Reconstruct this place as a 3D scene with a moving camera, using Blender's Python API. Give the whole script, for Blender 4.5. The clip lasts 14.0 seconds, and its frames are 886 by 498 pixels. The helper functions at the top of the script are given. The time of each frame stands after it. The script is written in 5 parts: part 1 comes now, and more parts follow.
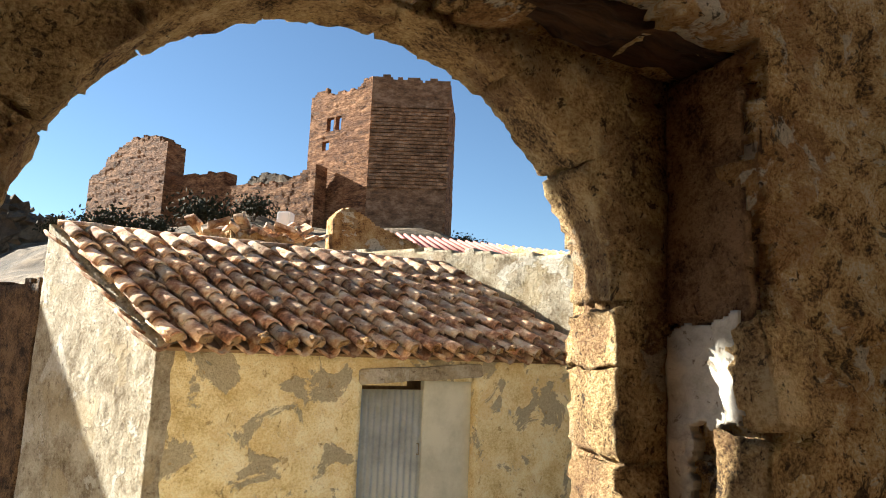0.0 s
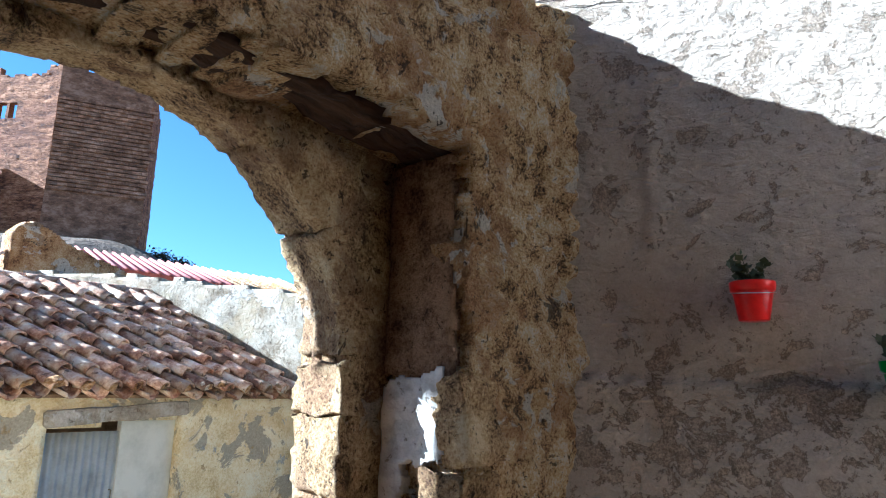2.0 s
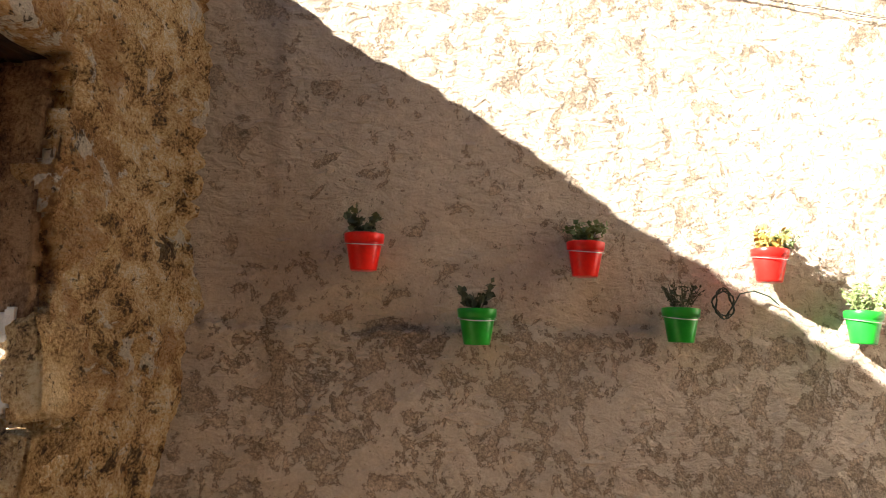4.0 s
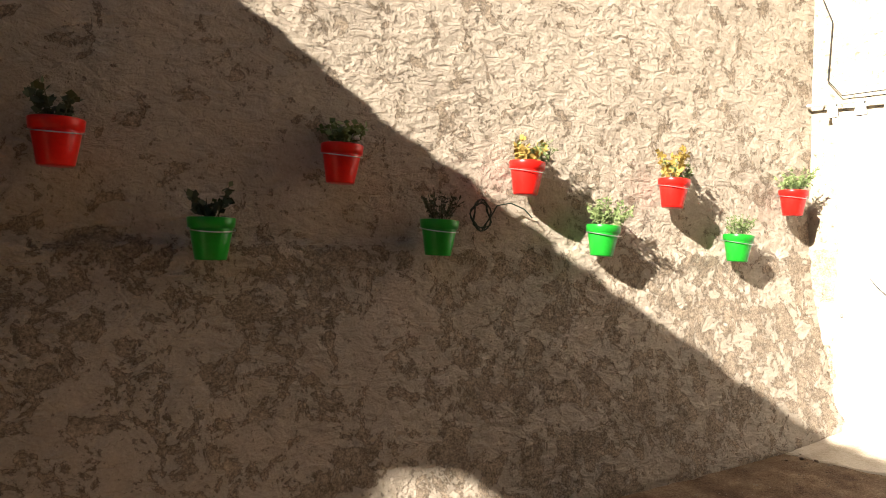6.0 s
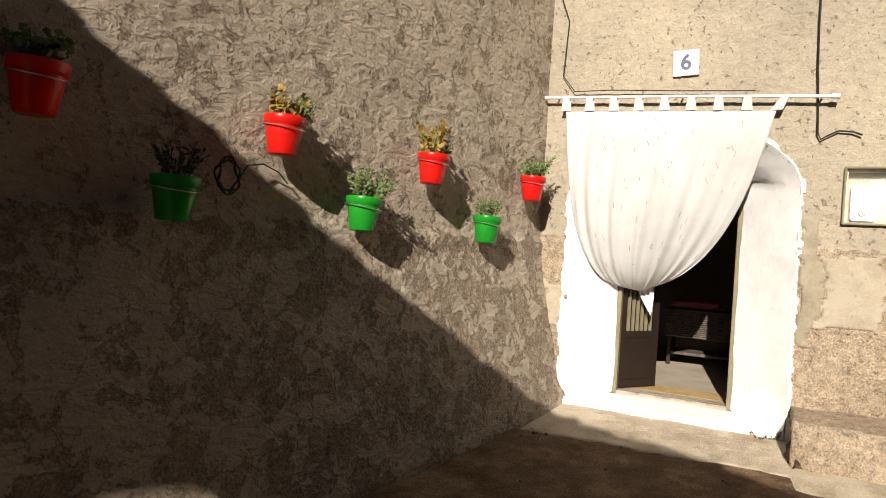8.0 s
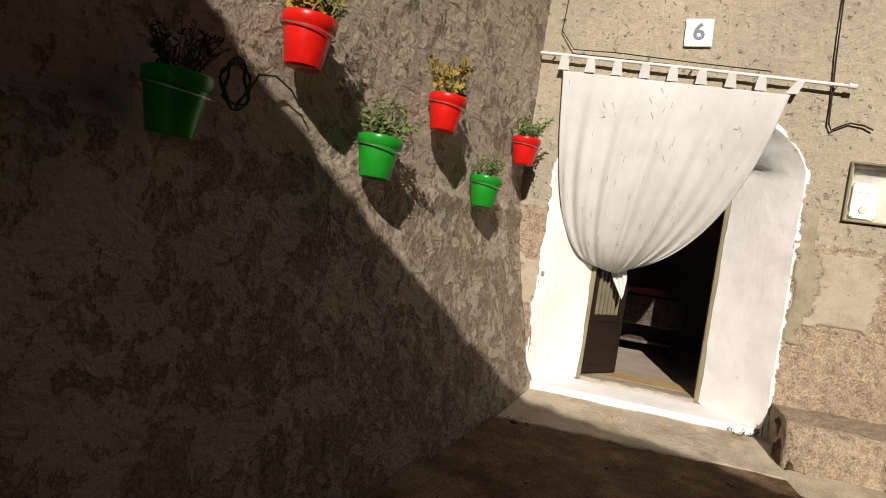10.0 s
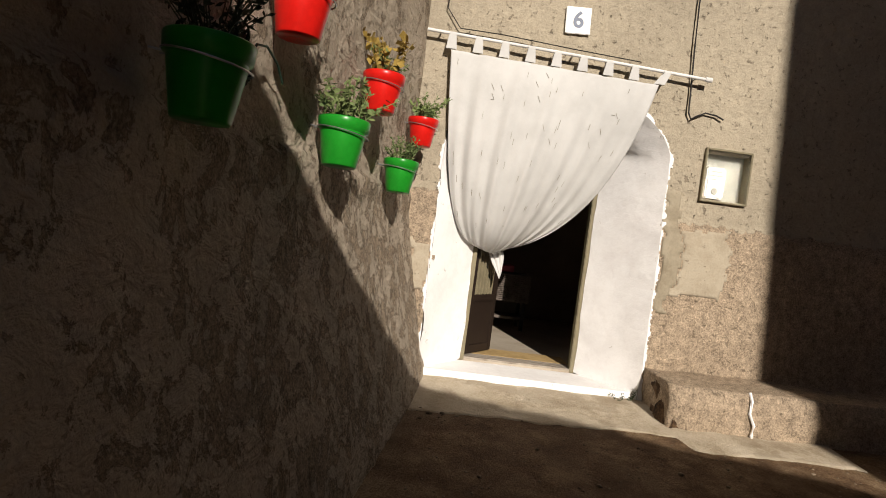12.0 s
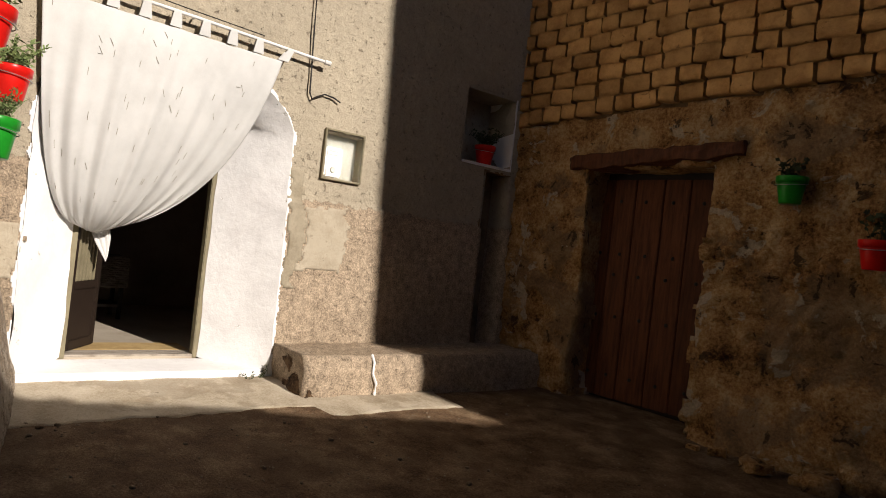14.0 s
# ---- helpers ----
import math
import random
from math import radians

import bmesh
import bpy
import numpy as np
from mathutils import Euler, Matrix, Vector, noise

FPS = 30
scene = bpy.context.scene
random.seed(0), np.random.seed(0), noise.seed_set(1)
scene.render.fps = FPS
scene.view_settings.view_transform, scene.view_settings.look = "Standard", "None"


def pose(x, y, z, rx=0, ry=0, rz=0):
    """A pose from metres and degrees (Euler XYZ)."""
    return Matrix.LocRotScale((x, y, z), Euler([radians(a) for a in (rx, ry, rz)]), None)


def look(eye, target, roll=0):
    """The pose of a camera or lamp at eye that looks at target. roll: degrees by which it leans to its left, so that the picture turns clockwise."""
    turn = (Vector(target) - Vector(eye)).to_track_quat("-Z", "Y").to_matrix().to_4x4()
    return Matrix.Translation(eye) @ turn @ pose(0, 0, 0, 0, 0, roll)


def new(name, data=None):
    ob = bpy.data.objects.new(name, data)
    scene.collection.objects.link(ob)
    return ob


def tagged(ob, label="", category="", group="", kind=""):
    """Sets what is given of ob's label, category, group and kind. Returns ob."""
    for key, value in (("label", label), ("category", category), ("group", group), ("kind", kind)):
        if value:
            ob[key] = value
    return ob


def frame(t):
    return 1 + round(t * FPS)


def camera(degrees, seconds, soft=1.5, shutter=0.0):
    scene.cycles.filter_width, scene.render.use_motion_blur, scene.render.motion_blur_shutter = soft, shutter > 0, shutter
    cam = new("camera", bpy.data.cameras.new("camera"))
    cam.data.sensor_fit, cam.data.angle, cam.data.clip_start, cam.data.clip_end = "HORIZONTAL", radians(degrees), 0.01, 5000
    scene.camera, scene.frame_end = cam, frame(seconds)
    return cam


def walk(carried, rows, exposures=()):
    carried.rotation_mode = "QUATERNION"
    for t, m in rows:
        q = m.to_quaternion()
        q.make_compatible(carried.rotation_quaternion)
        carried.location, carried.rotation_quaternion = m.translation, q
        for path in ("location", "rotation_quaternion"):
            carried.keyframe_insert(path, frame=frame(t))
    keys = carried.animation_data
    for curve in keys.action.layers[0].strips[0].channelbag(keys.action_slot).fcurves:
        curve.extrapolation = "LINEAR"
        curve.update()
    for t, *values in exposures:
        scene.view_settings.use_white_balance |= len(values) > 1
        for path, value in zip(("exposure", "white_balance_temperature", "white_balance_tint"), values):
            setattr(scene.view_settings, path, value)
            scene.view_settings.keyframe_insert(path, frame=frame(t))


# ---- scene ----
cam = camera(66.7, 14.0, soft=1.0)
PATH = [
    (0, (0.683, 0.223, 1.25), (-0.69, 1.644, 1.559), 2.3),
    (0.5, (0.788, 0.098, 1.257), (-0.472, 1.622, 1.555), 2.4),
    (1, (0.81, -0.036, 1.323), (-0.346, 1.554, 1.692), 3.9),
    (1.5, (0.756, -0.108, 1.345), (-0.192, 1.598, 1.783), 2.0),
    (2, (0.727, -0.106, 1.359), (0.089, 1.746, 1.762), 1.5),
    (2.5, (0.765, -0.102, 1.366), (0.429, 1.817, 1.817), 1.6),
    (3, (0.815, -0.097, 1.359), (0.709, 1.854, 1.787), 1.4),
    (3.5, (0.865, -0.081, 1.357), (0.957, 1.887, 1.699), 1.4),
    (4, (0.901, -0.05, 1.34), (1.245, 1.9, 1.619), 1.0),
    (4.2, (0.891, -0.03, 1.333), (1.318, 1.91, 1.57), 1.1),
    (6.3, (1.121, 0.375, 1.432), (2.241, 2.031, 1.417), 2.5),
    (6.5, (1.117, 0.417, 1.436), (2.33, 2.008, 1.446), 3.3),
    (7, (1.11, 0.589, 1.445), (2.477, 2.049, 1.446), 2.7),
    (7.5, (1.131, 0.676, 1.406), (2.65, 1.976, 1.356), 3.0),
    (8, (1.254, 0.816, 1.356), (2.865, 2.002, 1.33), 3.4),
    (8.2, (1.308, 0.908, 1.347), (2.926, 2.082, 1.307), 3.5),
    (10.3, (1.42, 1.902, 1.224), (3.275, 2.649, 1.177), 9.0),
    (10.5, (1.355, 1.97, 1.215), (3.256, 2.592, 1.228), 8.1),
    (11, (1.327, 2.196, 1.175), (3.282, 2.613, 1.11), 7.7),
    (11.5, (1.396, 2.465, 1.141), (3.356, 2.83, 0.984), 6.3),
    (12, (1.39, 2.676, 1.21), (3.375, 2.905, 1.134), 7.4),
    (12.5, (1.414, 2.847, 1.234), (3.408, 2.72, 1.148), 7.8),
    (13, (1.491, 2.896, 1.188), (3.466, 2.587, 1.122), 6.0),
    (13.5, (1.595, 2.991, 1.229), (3.467, 2.29, 1.189), 8.4),
    (14, (1.542, 3.102, 1.155), (3.288, 2.127, 1.165), 6.5),
]
# the camera's own exposure and white balance along the walk
EXPOSURES = [(0.0, 2.35, 6700, 4), (0.6, 2.45, 6700, 4), (1.2, 2.6, 4800, 4), (2.0, 2.8, 4650, 4), (2.6, 3.35, 4450, 5), (2.9, 3.5, 6200, 10), (4.2, 3.05, 6600, 11),
             (6.3, 1.75, 6800, 10), (7.5, 0.8, 6900, 11), (8.2, 0.3, 6900, 11), (10.3, -0.02, 6900, 12), (12.5, -0.06, 6900, 12), (14.0, 0.12, 6800, 13)]
walk(cam, [(t, look(eye, target, roll)) for t, eye, target, roll in PATH], EXPOSURES)

# light: low sun from the far side of the gate, bright sky
SUN = Vector((1.0, 0.366, -0.52)).normalized()
world = bpy.data.worlds.new("sky")
scene.world = world
world.use_nodes = True
wn = world.node_tree
sky = wn.nodes.new("ShaderNodeTexSky")
sky.sky_type, sky.sun_disc = "NISHITA", False
sky.sun_elevation = math.asin(-SUN.z)
sky.sun_rotation = math.atan2(-SUN.x, -SUN.y)
sky.air_density, sky.dust_density, sky.ozone_density, sky.altitude = 1.0, 0.02, 4.0, 600
wn.links.new(sky.outputs[0], wn.nodes["Background"].inputs[0])
wn.nodes["Background"].inputs[1].default_value = 0.0345
sun_data = bpy.data.lights.new("sun", "SUN")
sun_data.energy, sun_data.angle, sun_data.color = 5.6, radians(0.55), (1.0, 0.95, 0.88)
sun_lamp = new("sun", sun_data)
sun_lamp.rotation_euler = SUN.to_track_quat("-Z", "Y").to_euler()


# ---- materials ----
def surface(name, stops, scale=3.0, rough=0.9, bump=0.4, fine=40.0, blotch=0.0, blotch_col=(0.2, 0.17, 0.12), blotch_scale=0.8,
            metal=0.0, stretch=(1, 1, 1), object_coords=False, spread=0.0, pits=0.0, dist=0.02, flake=None, specks=None, holes=None, grit=0.35):
    """A weathered surface: a ramp over two noises, stains with a shape of their own, fine relief."""
    m = bpy.data.materials.new(name)
    m.use_nodes = True
    t = m.node_tree
    n, link = t.nodes, t.links.new
    b = n["Principled BSDF"]
    co = n.new("ShaderNodeTexCoord") if object_coords else n.new("ShaderNodeNewGeometry")
    src = co.outputs["Object"] if object_coords else co.outputs["Position"]
    mp = n.new("ShaderNodeMapping")
    mp.inputs["Scale"].default_value = stretch
    link(src, mp.inputs[0])
    big = n.new("ShaderNodeTexNoise")
    big.inputs["Scale"].default_value, big.inputs["Detail"].default_value, big.inputs["Roughness"].default_value = scale, 8, 0.62
    link(mp.outputs[0], big.inputs["Vector"])
    small = n.new("ShaderNodeTexNoise")
    small.inputs["Scale"].default_value, small.inputs["Detail"].default_value, small.inputs["Roughness"].default_value = fine, 5, 0.7
    link(mp.outputs[0], small.inputs["Vector"])
    mixf = n.new("ShaderNodeMath")
    mixf.operation = "MULTIPLY_ADD"
    link(small.outputs[0], mixf.inputs[0])
    mixf.inputs[1].default_value = grit
    sub = n.new("ShaderNodeMath")
    sub.operation = "SUBTRACT"
    link(big.outputs[0], sub.inputs[0])
    sub.inputs[1].default_value = grit / 2
    link(sub.outputs[0], mixf.inputs[2])
    ramp = n.new("ShaderNodeValToRGB")
    e = ramp.color_ramp.elements
    e[0].position, e[1].position = stops[0][0], stops[-1][0]
    e[0].color, e[1].color = (*stops[0][1], 1), (*stops[-1][1], 1)
    for p, c in stops[1:-1]:
        e.new(p).color = (*c, 1)
    link(mixf.outputs[0], ramp.inputs[0])
    col = ramp.outputs[0]
    if blotch:
        bl = n.new("ShaderNodeTexNoise")
        bl.inputs["Scale"].default_value, bl.inputs["Detail"].default_value, bl.inputs["Roughness"].default_value = blotch_scale, 6, 0.6
        link(mp.outputs[0], bl.inputs["Vector"])
        br = n.new("ShaderNodeMapRange")
        br.inputs["From Min"].default_value, br.inputs["From Max"].default_value = 0.53, 0.57
        br.inputs["To Max"].default_value = blotch
        link(bl.outputs[0], br.inputs[0])
        mx = n.new("ShaderNodeMix")
        mx.data_type = "RGBA"
        link(br.outputs[0], mx.inputs[0])
        link(col, mx.inputs[6])
        mx.inputs[7].default_value = (*blotch_col, 1)
        col = mx.outputs[2]
    masks = []
    for spec, sink in ((flake, 0.28), (specks, -0.6), (holes, -0.9)):
        if not spec:
            continue
        fs, lo, fc, amount = spec
        fn = n.new("ShaderNodeTexNoise")
        fn.inputs["Scale"].default_value, fn.inputs["Detail"].default_value = fs, 7
        fn.inputs["Roughness"].default_value, fn.inputs["Distortion"].default_value = 0.62 if sink > 0 else 0.72, 0.5
        link(mp.outputs[0], fn.inputs["Vector"])
        fr = n.new("ShaderNodeMapRange")
        fr.inputs["From Min"].default_value, fr.inputs["From Max"].default_value = lo, lo + 0.022
        link(fn.outputs[0], fr.inputs[0])
        am = n.new("ShaderNodeMath")
        am.operation = "MULTIPLY"
        am.inputs[1].default_value = amount
        link(fr.outputs[0], am.inputs[0])
        fx = n.new("ShaderNodeMix")
        fx.data_type = "RGBA"
        link(am.outputs[0], fx.inputs[0])
        link(col, fx.inputs[6])
        # the flake keeps the grain of what lies under it
        gr = n.new("ShaderNodeMapRange")
        gr.inputs["From Min"].default_value, gr.inputs["From Max"].default_value = 0.3, 0.7
        gr.inputs["To Min"].default_value, gr.inputs["To Max"].default_value = 0.72, 1.18
        link(small.outputs[0], gr.inputs[0])
        sc = n.new("ShaderNodeVectorMath")
        sc.operation = "SCALE"
        sc.inputs[0].default_value = fc
        link(gr.outputs[0], sc.inputs["Scale"])
        link(sc.outputs[0], fx.inputs[7])
        col = fx.outputs[2]
        masks.append((fr.outputs[0], sink))
    if spread:
        info = n.new("ShaderNodeObjectInfo")
        hv = n.new("ShaderNodeHueSaturation")
        vr = n.new("ShaderNodeMapRange")
        vr.inputs["To Min"].default_value, vr.inputs["To Max"].default_value = 1 - spread, 1 + spread
        link(info.outputs["Random"], vr.inputs[0])
        link(vr.outputs[0], hv.inputs["Value"])
        link(col, hv.inputs["Color"])
        col = hv.outputs[0]
    link(col, b.inputs["Base Color"])
    b.inputs["Roughness"].default_value, b.inputs["Metallic"].default_value = rough, metal
    b.inputs["Specular IOR Level"].default_value = 0.25
    h = n.new("ShaderNodeMath")
    h.operation = "MULTIPLY_ADD"
    link(small.outputs[0], h.inputs[0])
    h.inputs[1].default_value = 0.5 + (grit - 0.35)
    link(big.outputs[0], h.inputs[2])
    height = h.outputs[0]
    if pits:
        vo = n.new("ShaderNodeTexVoronoi")
        vo.inputs["Scale"].default_value = pits
        link(mp.outputs[0], vo.inputs["Vector"])
        pr = n.new("ShaderNodeMapRange")
        pr.inputs["From Max"].default_value = 0.35
        link(vo.outputs["Distance"], pr.inputs[0])
        ad = n.new("ShaderNodeMath")
        link(pr.outputs[0], ad.inputs[0])
        link(height, ad.inputs[1])
        height = ad.outputs[0]
    for mask, sink in masks:
        ma = n.new("ShaderNodeMath")
        ma.operation = "MULTIPLY_ADD"
        link(mask, ma.inputs[0])
        ma.inputs[1].default_value = sink
        link(height, ma.inputs[2])
        height = ma.outputs[0]
    bp = n.new("ShaderNodeBump")
    bp.inputs["Strength"].default_value, bp.inputs["Distance"].default_value = bump, dist
    link(height, bp.inputs["Height"])
    link(bp.outputs[0], b.inputs["Normal"])
    return m


def plain(name, c, rough=0.5, metal=0.0, bump=0.05, fine=60.0):
    d = tuple(v * 0.72 for v in c)
    return surface(name, [(0.3, d), (0.62, c)], 6.0, rough, bump, fine, metal=metal, object_coords=True, dist=0.004)


def coat_plaster(name, base, coat, line_z, cover, low_cover, lift=0.03, marks=1.0, rim_dark=0.7):
    """Thin trowelled coat, broken into islands, over gritty rough plaster; below line_z more of it has gone."""
    m = bpy.data.materials.new(name)
    m.use_nodes = True
    t = m.node_tree
    n, link = t.nodes, t.links.new
    b = n["Principled BSDF"]
    pos = n.new("ShaderNodeNewGeometry").outputs["Position"]

    def tex(scale, detail, rough_, vec=pos, distort=0.0):
        q = n.new("ShaderNodeTexNoise")
        q.inputs["Scale"].default_value, q.inputs["Detail"].default_value = scale, detail
        q.inputs["Roughness"].default_value, q.inputs["Distortion"].default_value = rough_, distort
        link(vec, q.inputs["Vector"])
        return q.outputs[0]

    def calc(op, x, y, z=None):
        q = n.new("ShaderNodeMath")
        q.operation = op
        for k, v in enumerate((x, y, z)):
            if v is None:
                continue
            if isinstance(v, (int, float)):
                q.inputs[k].default_value = v
            else:
                link(v, q.inputs[k])
        return q.outputs[0]

    def ramp(v, lo, hi, a=0.0, c=1.0):
        q = n.new("ShaderNodeMapRange")
        for k, w in zip(("From Min", "From Max", "To Min", "To Max"), (lo, hi, a, c)):
            q.inputs[k].default_value = w
        link(v, q.inputs[0])
        return q.outputs[0]

    def blend(f, x, y):
        q = n.new("ShaderNodeMix")
        q.data_type = "RGBA"
        link(f, q.inputs[0])
        for k, v in ((6, x), (7, y)):
            if isinstance(v, tuple):
                q.inputs[k].default_value = (*v, 1)
            else:
                link(v, q.inputs[k])
        return q.outputs[2]

    grain = tex(75, 6, 0.75)
    mid = tex(17, 6, 0.7)
    wide = tex(0.9, 5, 0.6)
    isl = tex(5.6, 7, 0.66, distort=0.7)
    isl2 = tex(14.0, 6, 0.68, distort=0.5)
    sep = n.new("ShaderNodeSeparateXYZ")
    link(pos, sep.inputs[0])
    upper = ramp(calc("MULTIPLY_ADD", mid, 0.15, sep.outputs[2]), line_z + 0.06, line_z + 0.10, low_cover, cover)
    v = calc("ADD", calc("MULTIPLY_ADD", isl2, 0.5, isl), calc("MULTIPLY_ADD", wide, 0.25, upper))
    mask = ramp(v, 0.87, 0.895)
    tw = n.new("ShaderNodeMapping")
    tw.inputs["Rotation"].default_value, tw.inputs["Scale"].default_value = (0, radians(32), 0), (8, 8, 15)
    link(pos, tw.inputs[0])
    trowel = tex(1.0, 3, 0.55, tw.outputs[0], 0.7)
    tone = ramp(wide, 0.3, 0.7, 0.86, 1.12)
    gb_ = ramp(calc("MULTIPLY_ADD", mid, 0.6, grain), 0.58, 1.02, 0.35, 1.65)
    gc = ramp(calc("MULTIPLY_ADD", mid, 0.8, grain), 0.62, 1.15, 0.80, 1.16)

    def scaled(c, f):
        q = n.new("ShaderNodeVectorMath")
        q.operation = "SCALE"
        q.inputs[0].default_value = c
        link(calc("MULTIPLY", f, tone), q.inputs["Scale"])
        return q.outputs[0]
    col = blend(mask, scaled(base, gb_), scaled(coat, gc))
    rim = calc("MULTIPLY", ramp(v, 0.842, 0.872), ramp(v, 0.902, 0.872))
    col = blend(calc("MULTIPLY", rim, rim_dark), col, tuple(c * 0.42 for c in base))
    pit = ramp(tex(23, 5, 0.7), 0.615, 0.64, 0.0, 0.6)
    col = blend(pit, col, tuple(c * 0.4 for c in base))
    link(col, b.inputs["Base Color"])
    b.inputs["Roughness"].default_value, b.inputs["Specular IOR Level"].default_value = 0.95, 0.2
    h = calc("MULTIPLY_ADD", mask, 0.30, calc("MULTIPLY", trowel, marks))
    h = calc("ADD", h, calc("MULTIPLY", grain, ramp(mask, 0, 1, 0.55, 0.18)))
    h = calc("MULTIPLY_ADD", mid, 0.55, h)
    h = calc("MULTIPLY_ADD", pit, -0.4, h)
    bp = n.new("ShaderNodeBump")
    bp.inputs["Strength"].default_value, bp.inputs["Distance"].default_value = 1.0, lift
    link(h, bp.inputs["Height"])
    link(bp.outputs[0], b.inputs["Normal"])
    return m


M_POTWALL = coat_plaster("trowelled_plaster", (0.345, 0.27, 0.195), (0.425, 0.355, 0.275), 1.40, 0.095, 0.02, 0.05, 0.9, 0.65)
M_DOORWALL = coat_plaster("roughcast_plaster", (0.43, 0.335, 0.24), (0.40, 0.345, 0.26), 1.44, 0.32, -0.35, 0.034, 0.35, 0.25)
M_GATE = surface("gate_rubble", [(0.29, (0.045, 0.030, 0.018)), (0.39, (0.26, 0.150, 0.062)), (0.49, (0.54, 0.345, 0.15)), (0.60, (0.64, 0.48, 0.26)), (0.72, (0.70, 0.62, 0.47))], 7.5, 0.95, 1.0, 66,
                 blotch=0.55, blotch_col=(0.33, 0.165, 0.065), blotch_scale=2.3, dist=0.075, flake=(3.4, 0.585, (0.62, 0.565, 0.46), 0.85), specks=(7.0, 0.60, (0.04, 0.028, 0.02), 0.8), holes=(22.0, 0.605, (0.035, 0.022, 0.014), 0.85), grit=0.95)
M_STONE = surface("gate_ashlar", [(0.3, (0.06, 0.036, 0.018)), (0.42, (0.30, 0.185, 0.082)), (0.55, (0.52, 0.355, 0.17)), (0.70, (0.66, 0.52, 0.30))], 4.8, 0.95, 1.0, 62,
                  blotch=0.5, blotch_col=(0.17, 0.085, 0.045), blotch_scale=1.9, spread=0.12, dist=0.06, flake=(2.6, 0.63, (0.46, 0.40, 0.30), 0.5), specks=(9.0, 0.61, (0.04, 0.025, 0.016), 0.85), holes=(26.0, 0.60, (0.04, 0.024, 0.014), 0.85), grit=0.9)
M_CEMENT = surface("smooth_cement", [(0.3, (0.24, 0.20, 0.14)), (0.6, (0.33, 0.285, 0.21))], 4.0, 0.95, 0.5, 50, dist=0.008, grit=0.5)
M_DOORCOAT = surface("smooth_pale_plaster", [(0.3, (0.33, 0.275, 0.20)), (0.6, (0.41, 0.355, 0.27))], 5.0, 0.95, 0.6, 60, dist=0.01, specks=(26.0, 0.63, (0.2, 0.15, 0.1), 0.6), grit=0.6)
M_WHITE = surface("whitewash", [(0.3, (0.73, 0.71, 0.70)), (0.6, (0.84, 0.83, 0.82))], 3.0, 0.85, 0.5, 20, dist=0.016, specks=(9.0, 0.66, (0.42, 0.37, 0.31), 0.5))
M_LIME = surface("old_lime_plaster", [(0.3, (0.26, 0.235, 0.195)), (0.6, (0.50, 0.47, 0.42))], 6.0, 0.9, 0.8, 30, specks=(14.0, 0.6, (0.2, 0.15, 0.1), 0.8))
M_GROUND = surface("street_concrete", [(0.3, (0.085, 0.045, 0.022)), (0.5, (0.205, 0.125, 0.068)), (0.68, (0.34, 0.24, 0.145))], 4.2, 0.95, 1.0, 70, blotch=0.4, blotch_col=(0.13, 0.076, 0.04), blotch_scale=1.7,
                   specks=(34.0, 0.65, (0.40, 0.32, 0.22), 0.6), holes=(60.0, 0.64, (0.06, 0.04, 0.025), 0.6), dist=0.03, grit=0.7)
# tan ground colour with the sunlight by the door put into it
M_SUNLIT_STRIP = surface("sunlit_tan_concrete", [(0.3, (0.36, 0.29, 0.20)), (0.5, (0.52, 0.44, 0.33)), (0.68, (0.62, 0.545, 0.43))], 3.0, 0.95, 0.9, 60, blotch=0.4, blotch_col=(0.25, 0.19, 0.125), blotch_scale=1.8, dist=0.02, specks=(30.0, 0.65, (0.15, 0.11, 0.07), 0.6), grit=0.6)
M_OLDSTONE = surface("old_brown_stone", [(0.3, (0.03, 0.018, 0.010)), (0.46, (0.10, 0.058, 0.030)), (0.62, (0.20, 0.125, 0.068))], 5.0, 0.95, 1.0, 45, dist=0.04, specks=(7.0, 0.6, (0.02, 0.013, 0.009), 0.8), grit=0.8)
M_BOUNCE = surface("pale_bounce_concrete", [(0.3, (0.24, 0.205, 0.155)), (0.6, (0.36, 0.32, 0.25))], 2.0, 0.95, 0.5, 40)
M_RUBBLE = surface("mud_rubble", [(0.28, (0.08, 0.038, 0.016)), (0.40, (0.31, 0.155, 0.056)), (0.53, (0.50, 0.29, 0.115)), (0.68, (0.64, 0.46, 0.26))], 4.4, 0.95, 1.0, 40, blotch=0.6,
                   blotch_col=(0.26, 0.175, 0.105), blotch_scale=1.5, dist=0.045, flake=(3.4, 0.59, (0.62, 0.53, 0.40), 0.85), specks=(6.0, 0.60, (0.05, 0.03, 0.018), 0.8), grit=0.75)
M_BLOCK = surface("pale_mud_block", [(0.3, (0.36, 0.19, 0.068)), (0.6, (0.58, 0.345, 0.145))], 6.0, 0.95, 0.9, 40, spread=0.2, dist=0.02, specks=(12.0, 0.64, (0.2, 0.10, 0.04), 0.6))
M_PEBBLE = surface("street_pebble", [(0.3, (0.07, 0.05, 0.03)), (0.5, (0.20, 0.145, 0.095)), (0.7, (0.42, 0.35, 0.26))], 9.0, 0.95, 0.6, 50, dist=0.006, grit=0.6)
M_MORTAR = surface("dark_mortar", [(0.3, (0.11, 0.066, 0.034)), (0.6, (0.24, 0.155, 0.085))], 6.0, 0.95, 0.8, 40)
